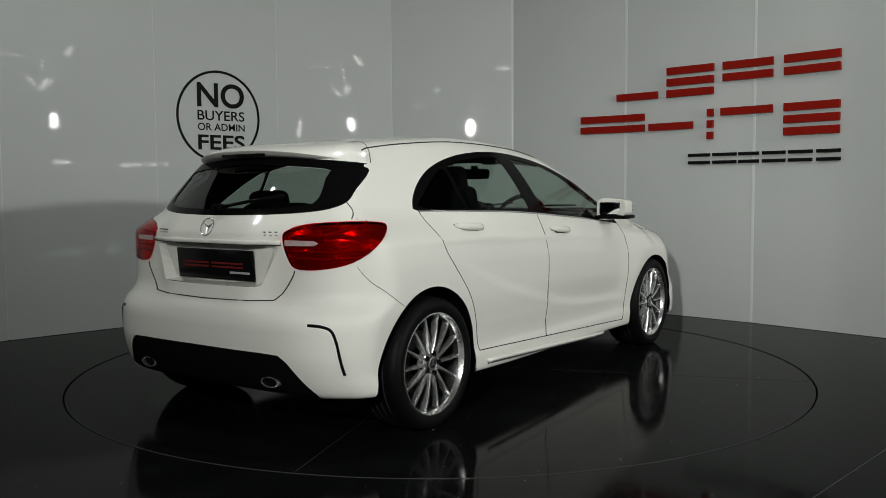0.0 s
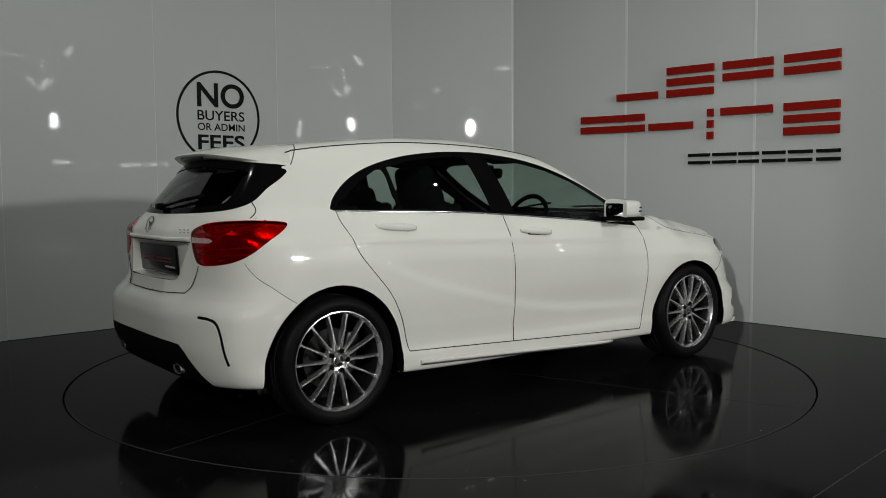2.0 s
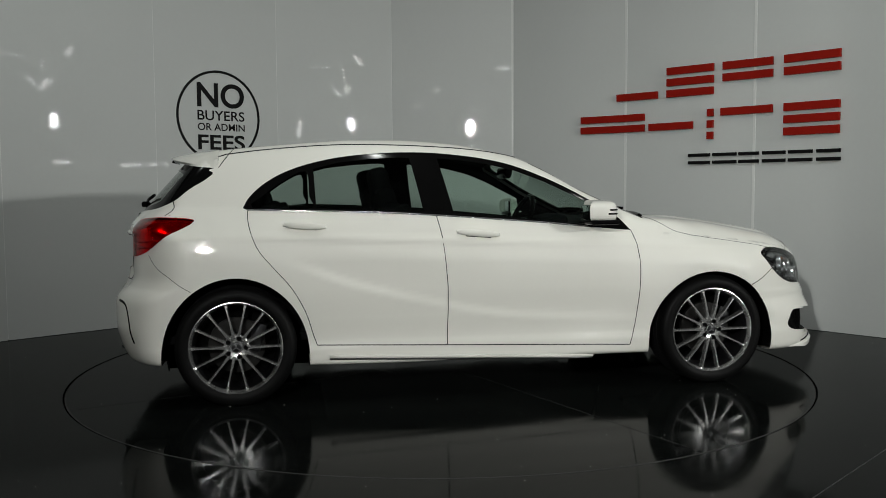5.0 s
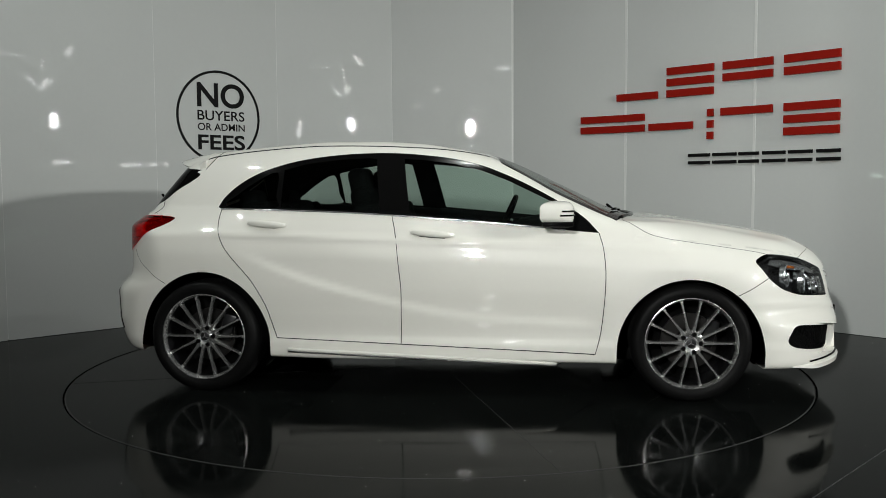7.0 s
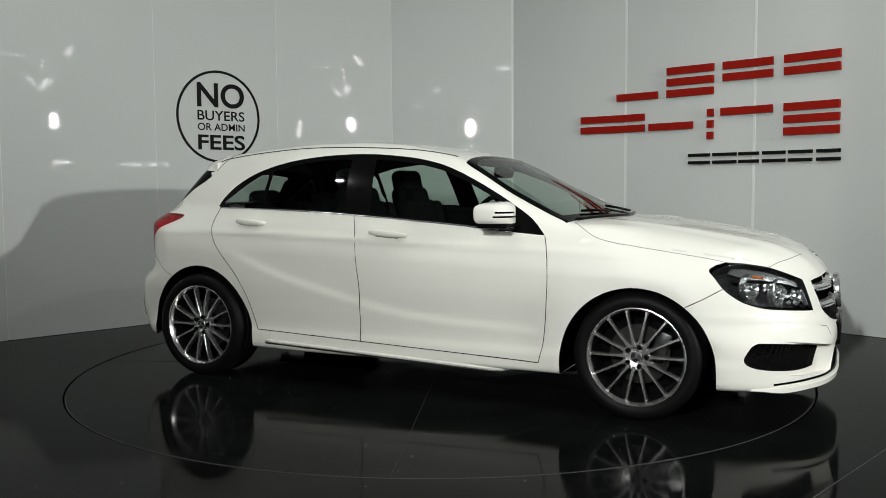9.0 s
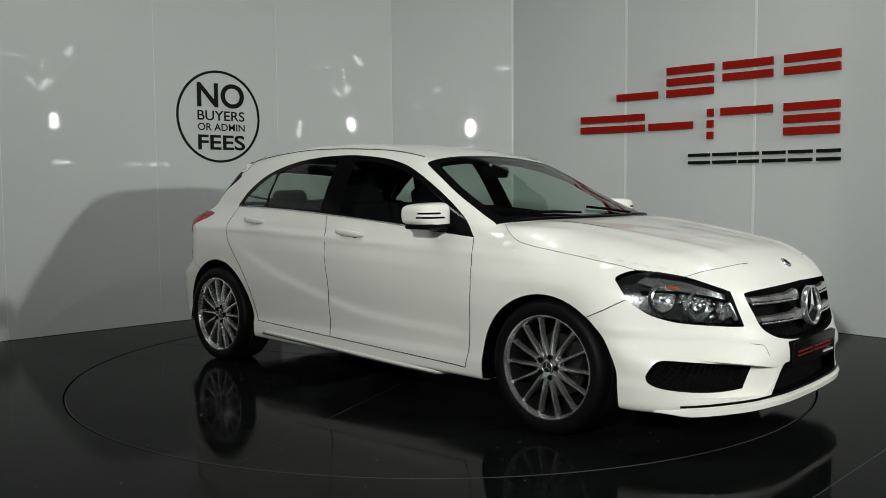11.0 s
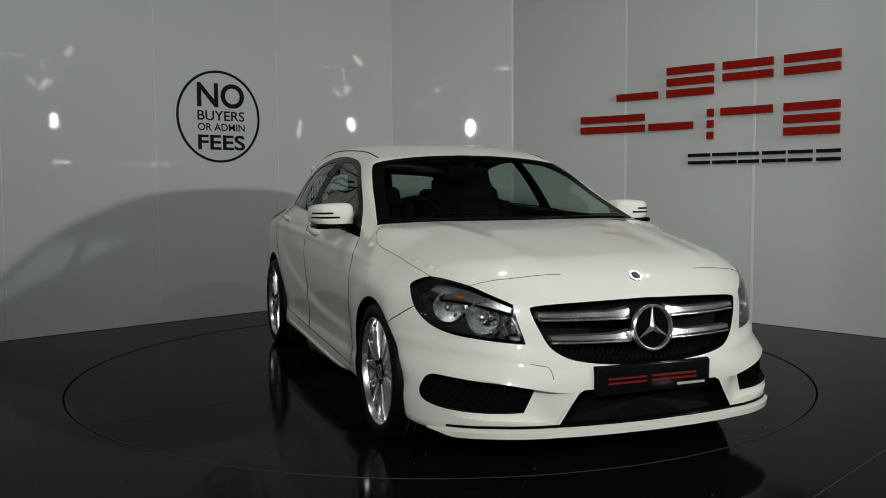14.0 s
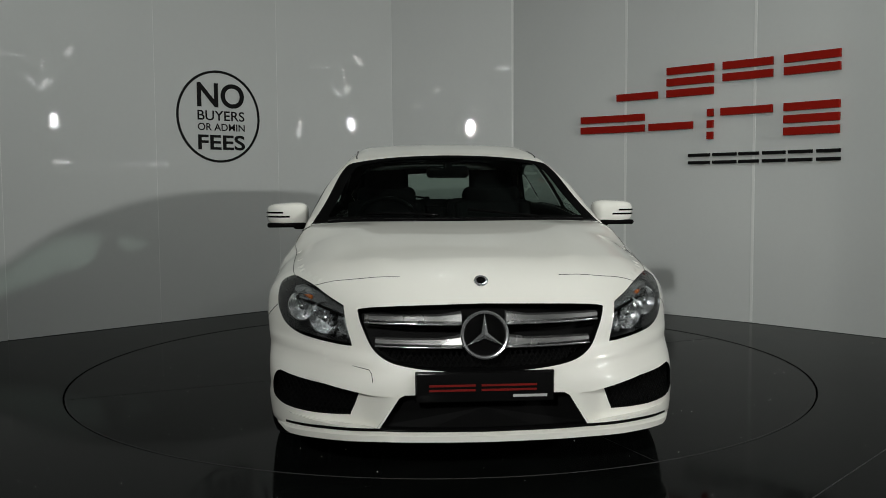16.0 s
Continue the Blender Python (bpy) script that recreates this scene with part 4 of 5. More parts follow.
def recess(name, poly, back, material, parent, label, whole=False, lip=0.0):
    """A dark well set behind an opening in the nose."""
    P = nose(poly)
    if poly is INTAKE:
        P[:, 0] -= sunk(P)
    sides = (0,) if whole else (-1, 1)
    for s in sides:
        R = full(P) if whole else P * (MIRROR_Y if s == -1 else 1)
        B = R.copy()
        B[:, 0] -= back
        n = len(R)
        V = list(R) + list(B) + [B.mean(0)]
        rng = range(n)
        F = [(i, (i + 1) % n, n + (i + 1) % n, n + i) for i in rng] + [(n + i, n + (i + 1) % n, 2 * n) for i in rng]
        mesh_ob(name, V, F, material, parent, label)


grille_poly = [q for q in GRILLE if q[0] >= 0]
grille_poly = [(0.0, 0.697)] + [tuple(q) for q in grille_poly if 0.005 < q[0]] + [(0.0, 0.443)]
recess("grille_well", grille_poly, 0.07, PLASTIC, car, "black grille opening", True)
lower_poly = [(0.0, 0.362), (0.15, 0.360), (0.305, 0.358), (0.326, 0.346), (0.365, 0.283), (0.404, 0.221), (0.2, 0.216), (0.0, 0.212)]
recess("lower_grille", lower_poly, 0.06, PLASTIC, car, "black lower air intake", True)
recess("side_intake", INTAKE, 0.055, PLASTIC, car, "black side air intake")


def lattice(name, poly, step_w, r, depth, parent, label):
    """A honeycomb-like net of thin bars behind an opening, inside its outline."""
    poly = np.array(poly)
    lo, hi = poly.min(0), poly.max(0)
    V, F = [], []
    for sgn in (1, -1):
        c0 = lo[0] - (hi[1] - lo[1])
        while c0 < hi[0] + (hi[1] - lo[1]):
            ts = np.linspace(0, 1, 60)
            z = lo[1] + ts * (hi[1] - lo[1])
            y = c0 + (z - lo[1]) * 0.62 if sgn == 1 else c0 + (hi[1] - z) * 0.62
            ins = inside(np.stack([y, z], 1), poly)
            if ins.sum() > 3:
                q = nose(np.stack([y[ins], z[ins]], 1)[[0, ins.sum() // 2, -1]])
                q[:, 0] -= depth + (0.7 * sunk(q) if q[0, 2] < 0.42 else 0)
                v, f = tube_data(q, r, 4)
                F += [tuple(i + len(V) for i in k) for k in f]
                V += list(v)
            c0 += step_w
    for s in (1, -1):
        mesh_ob(name, np.array(V) * (MIRROR_Y if s == -1 else 1), F, PLASTIC, parent, label)


lattice("mesh_insert", INTAKE, 0.022, 0.0022, 0.04, car, "black honeycomb mesh in the air intake")
lattice("mesh_insert", np.array([(0.0, 0.56), (0.43, 0.56), (0.40, 0.52), (0.325, 0.478), (0.15, 0.455), (0.0, 0.452)]), 0.022, 0.0026, 0.045, car, "black honeycomb mesh in the grille")

# grille slats: a grey blade with a chrome lower edge, in two rows
for z0, y1 in ((0.635, 0.455), (0.548, 0.415)):
    for s in (-1, 1):
        ys = np.linspace(0.085, y1, 14)
        mid = nose([(y, z0 + 0.012 * (y - 0.1)) for y in ys])
        V, F = [], []
        for k, p in enumerate(mid):
            h = 0.021 - 0.006 * k / 13 + 0.012 * max(0, 1 - k / 3)
            d = p[0] - 0.010
            for dx, dz in ((-0.02, h), (0.004, h * 0.75), (0.012, -0.1 * h), (0.004, -h * 0.55), (-0.03, -h * 0.6)):
                V.append((d + dx, s * p[1], p[2] + dz))
        for k in range(13):
            for j in range(5):
                F.append((k * 5 + j, k * 5 + (j + 1) % 5, k * 5 + 5 + (j + 1) % 5, k * 5 + 5 + j))
        F += [(4, 3, 2, 1, 0), tuple(65 + j for j in range(5))]
        sl = mesh_ob("grille_slat", V, F, ALLOY, car, "silver grille slat with a chrome edge", True)
        sl.data.set_sharp_from_angle(angle=radians(25))
        e = mid.copy()
        e[:, 0] += 0.001
        e[:, 1] *= s
        e[:, 2] -= 0.014
        tube("chrome_edge", e, 0.0045, CHROME, sl)
# the round emblem: ring, dark disc, three plain arms
GX, GZ = 2.240, 0.584
FACE = pose(GX, 0, GZ, 0, 84, 0)
bm = bmesh.new()
lathe(bm, [(0.078, -0.02), (0.078, 0.0), (0.081, 0.007), (0.087, 0.009), (0.092, 0.005), (0.093, -0.004), (0.090, -0.02)], 48, FACE, True)
emblem = part("emblem", bm, CHROME, car, "round chrome emblem ring in the grille", True)
bm = bmesh.new()
lathe(bm, [(0.0, -0.008), (0.079, -0.008), (0.079, -0.02)], 40, FACE)
part("emblem_disc", bm, BLACK, emblem, "", True)


def arms(m, r, w, h, parent, material=CHROME):
    for k in range(3):
        bm = bmesh.new()
        a = m @ pose(0, 0, 0, 0, 0, 180 + 120 * k)
        c, t = bm.verts.new(a @ Vector((0, 0, h))), bm.verts.new(a @ Vector((r, 0, 0.002)))
        l, q = bm.verts.new(a @ Vector((0.02 * r, w, -0.002))), bm.verts.new(a @ Vector((0.02 * r, -w, -0.002)))
        bm.faces.new((c, t, l))
        bm.faces.new((c, q, t))
        bm.faces.new((l, t, q))
        bm.faces.new((c, l, q))
        part("emblem_arm", bm, material, parent)


arms(FACE, 0.082, 0.013, 0.008, emblem)
bm = bmesh.new()
add_box(bm, pose(2.200, 0, 0.575), 0.03, 0.13, 0.13, 0.01)
part("emblem_mount", bm, BLACK, car)
bp = on_skin(np.array([(2.112, 0.0)]), U_TOP, lambda x, y: (x, y, 0.78))[0]
bn = slope(bp[None])[0]
BADGE = Matrix.Translation(bp) @ pose(0, 0, 0, 0, math.degrees(math.atan2(bn[0], bn[2])), 0) @ pose(0, 0, 0.001)
bm = bmesh.new()
lathe(bm, [(0.0, 0.003), (0.018, 0.003), (0.021, 0.0045), (0.027, 0.004), (0.029, 0.0), (0.029, -0.01)], 28, BADGE)
bb = part("bonnet_badge", bm, CHROME, car, "small round chrome bonnet badge", True)
bm = bmesh.new()
lathe(bm, [(0.0, 0.0042), (0.018, 0.0042)], 24, BADGE)
part("badge_disc", bm, BLACK, bb)


def plate(name, m, w, h, parent):
    """Black show plate with bars of red and silver print, facing +x of m."""
    bm = bmesh.new()
    add_box(bm, m, 0.012, w, h, 0.004)
    p = part(name, bm, PLATE, parent, "black show plate with red and silver bars", True)
    for k, (y, wd) in enumerate(((-0.125, 0.175), (0.09, 0.21))):
        for dz in (0.012, -0.006):
            box("red_print", m @ pose(0.0068, y * w / 0.52, dz - 0.004), (0.002, wd * w / 0.52, 0.008), BAR_RED, p, "", 0.0)
    box("silver_print", m @ pose(0.0068, 0.17 * w / 0.52, -0.034), (0.002, 0.13 * w / 0.52, 0.010), BAR_GREY, p, "", 0.0)
    return p


plate("front_plate", pose(2.252, 0, 0.388, 0, 2, 0), 0.52, 0.112, car)
box("plate_holder", pose(2.236, 0, 0.388, 0, 2, 0), (0.02, 0.53, 0.118), BLACK, car, "", 0.004)

# splitter lip and the dark gap above it
lip_y = np.linspace(0, 0.85, 36)
lip_z = np.interp(lip_y, [0, 0.40, 0.62, 0.86], [0.186, 0.192, 0.186, 0.170])
lip = nose(np.stack([lip_y, lip_z + 0.012], 1))
lip = lip[lip[:, 0] > 1.86]
LIPF = full(lip)
V, F = [], []
run = np.concatenate([[0], np.cumsum(np.linalg.norm(np.diff(LIPF, axis=0), axis=1))])
for p, along in zip(LIPF, np.minimum(run, run[-1] - run)):
    thin = 0.05 + 0.95 * step(along, 0.0, 0.16)
    n2 = np.array((1.0, 0.55 * np.sign(p[1]) * min(1, abs(p[1]) / 0.5) ** 2, 0))
    n2 /= np.linalg.norm(n2)
    for d, dz in ((-0.05, 0.012), (0.010, 0.008), (0.020, 0.0), (0.017, -0.024), (-0.06, -0.030)):
        q = p + n2 * (d * thin if d > 0 else d)
        V.append((q[0], q[1], q[2] + dz * (0.25 + 0.75 * thin)))
m = len(LIPF)
for k in range(m - 1):
    for j in range(5):
        F.append((k * 5 + j, k * 5 + (j + 1) % 5, k * 5 + 5 + (j + 1) % 5, k * 5 + 5 + j))
F += [(0, 1, 2, 3, 4), tuple((m - 1) * 5 + j for j in (4, 3, 2, 1, 0))]
sp = mesh_ob("front_splitter", V, F, PAINT, car, "white front splitter lip", True)
sp.data.set_sharp_from_angle(angle=radians(50))
gap = LIPF[2:-2].copy()
gap[:, 2] += 0.018
gap[:, 0] += 0.004
tube("splitter_gap", gap, 0.006, BLACK, car, "black gap over the splitter", 8)

# headlamps
STRIP_LAMP = [(-0.99, 0.735), (-1.03, 0.760), (-1.12, 0.758), (-1.28, 0.738), (-1.42, 0.706), (-1.53, 0.678), (-1.535, 0.652), (-1.40, 0.676), (-1.25, 0.695), (-1.10, 0.708)]
corner = lambda u, z: (1.85 - 0.5 * (u + 1.05), 1.85 - 0.5 * (u + 1.05) + u, z)
for s in (-1, 1):
    hl = panel("headlamp", head, LENS, car, s, "clear headlamp with chrome reflectors in a dark housing", off=0.001)
    panel("housing", head, HOUSING, hl, s, "dark lamp housing", off=-0.075)
    rim = on_skin(HEAD, U_FRONT_Q, lambda u, z: (1.9 - 0.5 * (u + 1.25), 1.9 - 0.5 * (u + 1.25) + u, z))
    # settle the outline along the view across the corner
    inner = rim - 0.075 * (lambda n: n / np.linalg.norm(n, axis=1)[:, None])(slope(rim))
    n = len(rim)
    V = np.vstack([rim, inner]) * (MIRROR_Y if s == -1 else 1)
    mesh_ob("housing_wall", V, [(i, (i + 1) % n, n + (i + 1) % n, n + i) for i in range(n)], HOUSING, hl)
    for (x, y, z), r, dirn in (((1.985, 0.620, 0.622), 0.064, (1, 0.35, 0)), ((1.870, 0.725, 0.655), 0.058, (1, 0.5, 0)), ((2.068, 0.528, 0.600), 0.034, (1, 0.3, 0))):
        M = look((x, y * s, z), (x + dirn[0], y * s + dirn[1] * s, z + 0.02)) @ pose(0, 0, 0, 180, 0, 0)
        bm = bmesh.new()
        lathe(bm, [(0.006, -0.045), (r * 0.5, -0.038), (r * 0.85, -0.016), (r, 0.0), (r * 1.08, -0.004), (r * 1.1, -0.03)], 28, M)
        part("reflector", bm, REFLECTOR, hl, "chrome lamp reflector", True)
        bm = bmesh.new()
        bmesh.ops.create_uvsphere(bm, u_segments=16, v_segments=10, radius=r * 0.36, matrix=M @ pose(0, 0, -0.018))
        part("bulb", bm, REFLECTOR, hl, "", True)
    strip, _ = split(head, STRIP_LAMP, U_FRONT_Q)
    panel("indicator_reflector", strip, RIBBED, hl, s, "ribbed silver reflector strip along the top of the lamp", off=-0.030)
    am = on_skin(np.array([(-1.15, 0.730), (-1.19, 0.724), (-1.23, 0.717)]), U_FRONT_Q, corner, -0.030)
    tube("indicator", am * (MIRROR_Y if s == -1 else 1), 0.008, AMBER, hl, "amber indicator", 10)
    br = on_skin(np.array([(-0.98, 0.703), (-1.10, 0.700), (-1.25, 0.688), (-1.40, 0.668), (-1.54, 0.645)]), U_FRONT_Q, corner, -0.026)
    tube("lamp_brow", smooth_line(br * (MIRROR_Y if s == -1 else 1), 6), 0.006, BLACK, hl, "black blade under the silver strip", 8)
    ed = on_skin(np.array([(-1.545, 0.640), (-1.575, 0.600), (-1.598, 0.560)]), U_FRONT_Q, corner, -0.022)
    tube("bright_edge", smooth_line(ed * (MIRROR_Y if s == -1 else 1), 5), 0.011, CHROME, hl, "chrome edge inside the lens", 8)

    # invented chrome beads scattered round the reflectors to give glints
    dots = random.Random(12)
    spots = np.array([(-1.16 - 0.40 * k / 15 + dots.uniform(-0.02, 0.02), 0.672 - 0.075 * k / 15 + dots.uniform(-0.042, 0.030)) for k in range(16)])
    spots = on_skin(spots, U_FRONT_Q, lambda u, z: (1.85 - 0.5 * (u + 1.05), 1.85 - 0.5 * (u + 1.05) + u, z), -0.036) * (MIRROR_Y if s == -1 else 1)
    for q in spots:
        bm = bmesh.new()
        bmesh.ops.create_icosphere(bm, subdivisions=1, radius=dots.uniform(0.008, 0.019), matrix=Matrix.Translation(q) @ pose(0, 0, 0, dots.uniform(0, 90), dots.uniform(0, 90), 0) @ Matrix.Diagonal((1, 1.2, 0.8, 1)))
        part("glint_facet", bm, CHROME, hl, "")

# ---- the car: rear ----
TAIL_CLEAR = [(-1.445, 0.914), (-1.27, 0.912), (-1.24, 0.901), (-1.27, 0.890), (-1.445, 0.888)]
tc, tr = split(tail, TAIL_CLEAR, U_REAR_Q)
for s in (-1, 1):
    tl = panel("tail_lamp", tail, RED_GLASS, car, s, "glossy red tail lamp with a pale reversing strip", off=0.004)
    panel("lamp_reflector", tail, SPARKLE, tl, s, "faceted reflector behind the red lens", off=-0.011)
    for z0 in (0.955, 0.925, 0.865, 0.835):
        bl = on_skin(np.array([(u, z0 - 0.02 * (u + 1.4)) for u in np.linspace(-1.40, -0.98, 10)]), U_REAR_Q, lambda u, z: (-1.75 + 0.5 * (u + 1.15), 1.75 - 0.5 * (u + 1.15) + u, z), -0.005)
        tube("light_guide", bl * (MIRROR_Y if s == -1 else 1), 0.0045, RED_LENS, tl, "dark red light guide", 8)
    # invented bright beads behind the red lens, added for its sparkle
    glint = random.Random(31)
    spots = np.array([(-1.40 + 0.46 * glint.random(), 0.885 + glint.uniform(-0.075, 0.075)) for k in range(46)])
    spots = spots[inside(spots, TAIL)]
    spots = on_skin(spots, U_REAR_Q, lambda u, z: (-1.75 + 0.5 * (u + 1.15), 1.75 - 0.5 * (u + 1.15) + u, z), -0.006) * (MIRROR_Y if s == -1 else 1)
    for q in spots:
        bm = bmesh.new()
        bmesh.ops.create_icosphere(bm, subdivisions=1, radius=glint.uniform(0.006, 0.013), matrix=Matrix.Translation(q) @ pose(0, 0, 0, glint.uniform(0, 90), glint.uniform(0, 90), 0) @ Matrix.Diagonal((0.5, 0.5, 0.9, 1)))
        part("glint_facet", bm, SPARKLE, tl)
    panel("reversing_lens", tc, CLEAR_LENS, tl, s, "pale clear lens strip", off=0.0065)
TILT_R = pose(-1.918, 0, 0.787, 0, 5, 180)
plate("rear_plate", TILT_R, 0.535, 0.145, car)
rr = on_skin(np.array([(0.0, 0.890)] + [tuple(q) for q in dense(RECESS[1:5], 4)] + [(0.0, 0.696)]), U_FRONT, lambda y, z: (-1.95, y, z))
RF = full(rr)
BK = RF.copy()
BK[:, 0] = -1.902 - 0.03 * (BK[:, 2] - 0.79)
BK[:, 1] *= 0.90
BK[:, 2] = 0.792 + (BK[:, 2] - 0.792) * 0.90
n = len(RF)
mesh_ob("plate_recess", list(RF) + list(BK) + [BK.mean(0)], [(i, (i + 1) % n, n + (i + 1) % n, n + i) for i in range(n)] + [(n + i, n + (i + 1) % n, 2 * n) for i in range(n)], PAINT, car, "white plate recess in the tailgate")
gp = on_skin(np.stack([np.linspace(0, 0.44, 14), np.full(14, 0.901)], 1), U_FRONT, lambda y, z: (-1.9, y, z), 0.004)
tube("boot_grip", full(gp), 0.011, PAINT, car, "white grip strip over the plate", 10)
# dark rod draws the shadow line below the grip strip
gq = gp.copy()
gq[:, 2] -= 0.011
tube("grip_shade", full(gq), 0.004, GAP, car)
tp = on_skin(np.array([(0.0, 0.965)]), U_FRONT, lambda y, z: (-1.88, y, z))[0]
TBADGE = pose(tp[0] - 0.004, 0, 0.965, 0, -70, 0)
bm = bmesh.new()
lathe(bm, [(0.039, 0.0), (0.039, 0.005), (0.042, 0.007), (0.045, 0.005), (0.045, 0.0)], 40, TBADGE, True)
tb = part("tailgate_emblem", bm, CHROME, car, "round chrome emblem on the tailgate", True)
arms(TBADGE, 0.041, 0.007, 0.006, tb)
for y0, n in ((0.40, 4), (-0.41, 3)):
    for k in range(n):
        yy = y0 - math.copysign(0.028, y0) * k
        q = on_skin(np.array([(abs(yy), 0.94)]), U_FRONT, lambda y, z: (-1.87, y, z), 0.001)[0]
        for dz in (-0.007, 0.007):
            box("badge_bar", pose(q[0], yy, q[2] + dz, 0, -20, 0), (0.004, 0.020, 0.006), CHROME, car, "", 0.001)
# spoiler over the rear window
V, F = [], []
ys = np.linspace(-0.560, 0.560, 33)
for y in ys:
    e = abs(y) / 0.560
    back = -1.745 + 0.265 * e ** 3.2
    zt = 1.334 - 0.062 * e ** 2.6
    x0 = -1.44
    p0 = on_skin(np.array([(x0, min(abs(y), 0.52))]), U_TOP, lambda a, b: (a, b, 1.37))[0][2] - 0.10 * max(0, abs(y) - 0.52)
    for x, z in ((x0, p0 + 0.003), ((x0 + back) / 2, (p0 + zt) / 2 + 0.010), (back + 0.012, zt + 0.002), (back, zt - 0.008), (back + 0.02, zt - 0.026 + 0.010 * e ** 4), (back + 0.09, zt - 0.040 + 0.020 * e ** 4), (x0, p0 - 0.05)):
        V.append((x, y, z))
q = 7
for k in range(len(ys) - 1):
    for j in range(q):
        F.append((k * q + j, k * q + (j + 1) % q, (k + 1) * q + (j + 1) % q, (k + 1) * q + j))
F += [tuple(range(q))[::-1], tuple((len(ys) - 1) * q + j for j in range(q))]
spl = mesh_ob("roof_spoiler", V, F, PAINT, car, "white roof spoiler over the rear window", True)
spl.data.set_sharp_from_angle(angle=radians(45))
box("brake_light", pose(-1.727, 0, 1.306, 0, 10, 0), (0.012, 0.30, 0.014), PLATE, spl, "slim dark high brake light", 0.003)
# wiper
wp = on_skin(np.array([(0.02, 1.045), (0.20, 1.075), (0.36, 1.10)]), U_FRONT, lambda y, z: (-1.82, y, z), 0.018) * MIRROR_Y
rw = tube("rear_wiper", wp, 0.009, BLACK, car, "black rear wiper")
box("wiper_cap", pose(wp[0][0] - 0.005, wp[0][1], wp[0][2]), (0.05, 0.05, 0.035), BLACK, rw, "", 0.012)
# vents and tail pipes
slit = on_skin(smooth_line([(0.645, 0.553), (0.70, 0.548), (0.738, 0.530), (0.756, 0.48), (0.769, 0.40), (0.776, 0.334)], 6), U_FRONT, lambda y, z: (-1.88, y, z), -0.005)
seam("bumper_vent", slit, 0.0085, BLACK, car, n=8)
for s in (-1, 1):
    bm = bmesh.new()
    lathe(bm, [(0.034, 0.0), (0.040, 0.0), (0.042, -0.004), (0.042, -0.12), (0.034, -0.12)], 28, pose(-1.992, 0.43 * s, 0.283, 0, -90, 0) @ Matrix.Diagonal((0.62, 1.35, 1, 1)), True)
    part("tail_pipe", bm, CHROME, car, "oval chrome tail pipe", True)

# ---- the car: sides ----
for s, door in ((-1, fdoors[0]), (1, fdoors[1])):
    # mirror: shell, black foot, chrome strips, glass
    bm = bmesh.new()
    bmesh.ops.create_icosphere(bm, subdivisions=4, radius=1.0)
    for v in bm.verts:
        c = v.co.copy()
        for i in range(3):
            c[i] = math.copysign(abs(c[i]) ** 0.48, c[i])
        x = c.x * 0.095 + (0.018 * c.y)
        if x < -0.035:
            x = -0.035 - (x + 0.035) * -0.25
        z = c.z * (0.066 - 0.012 * c.y) + 0.006 * c.y
        v.co = (x - 0.05 * max(0, c.y) ** 2, c.y * 0.112, z)
    m = part("door_mirror", bm, PAINT, car, "white door mirror with black foot and slots", True)
    m.matrix_basis = pose(0.635, 0.906 * s, 1.000) @ Matrix.Diagonal((1, s, 1, 1))
    bm = bmesh.new()
    add_box(bm, pose(0.012, 0.0, -0.054), 0.165, 0.205, 0.026, 0.011, 3)
    add_box(bm, pose(0.03, -0.10, -0.060, 0, 0, 0), 0.10, 0.13, 0.035, 0.015, 3)
    part("mirror_foot", bm, BLACK, m, "black mirror foot", True)
    for dz, y0, y1 in ((0.014, 0.015, 0.108), (-0.008, -0.02, 0.110)):
        V = []
        for yy in np.linspace(y0, y1, 10):
            c = yy / 0.112
            xx = 0.093 * max(0.02, (1 - abs(c) ** 4.17)) ** 0.24 + 0.018 * c - 0.05 * max(0, c) ** 2
            V.append((xx + 0.0035, yy, dz))
        tube("mirror_slot", V, 0.0048, BLACK, m, "black slot in the mirror shell", 8)
    box("mirror_bezel", pose(-0.046, 0.002, 0.0), (0.022, 0.180, 0.084), BLACK, m, "black mirror bezel", 0.010, 3)
    box("mirror_glass", pose(-0.058, 0.005, 0.002), (0.006, 0.165, 0.074), MIRROR, m, "mirror glass", 0.002)
HAND = ((-1.099, -0.867, 0.953, 0.938), (-0.157, 0.086, 0.902, 0.882))
for (x0, x1, z0, z1), doors in zip(HAND, (rdoors, fdoors)):
    pts = on_skin(np.stack([np.linspace(x0, x1, 15), np.linspace(z0, z1, 15)], 1), U_SIDE, side_guess)
    for s, door in ((-1, doors[0]), (1, doors[1])):
        V, F = [], []
        for k, p in enumerate(pts):
            e = 1 - abs(2 * k / 14 - 1) ** 3
            h = 0.009 + 0.010 * e
            o = 0.004 + 0.030 * e ** 0.7
            for dy, dz in ((-0.012, h * 0.8), (o * 0.75, h), (o, h * 0.4), (o, -h * 0.5), (o * 0.8, -h), (o * 0.35, -h * 0.9), (-0.012, -h * 0.4)):
                V.append((p[0], s * (p[1] + dy), p[2] + dz))
        for k in range(14):
            for j in range(7):
                F.append((k * 7 + j, k * 7 + (j + 1) % 7, k * 7 + 7 + (j + 1) % 7, k * 7 + 7 + j))
        F += [tuple(range(7)), tuple(98 + j for j in range(7))]
        h = mesh_ob("door_handle", V, F, PAINT, door, "white pull handle", True)
        # black rod in place of the shade under and behind the pull
        q = pts[3:12].copy()
        q[:, 1] = (q[:, 1] + 0.004) * s
        q[:, 2] -= 0.019
        tube("handle_shadow_gap", q, 0.007, BLACK, h, "black rod standing in for the shade behind the handle", 8)
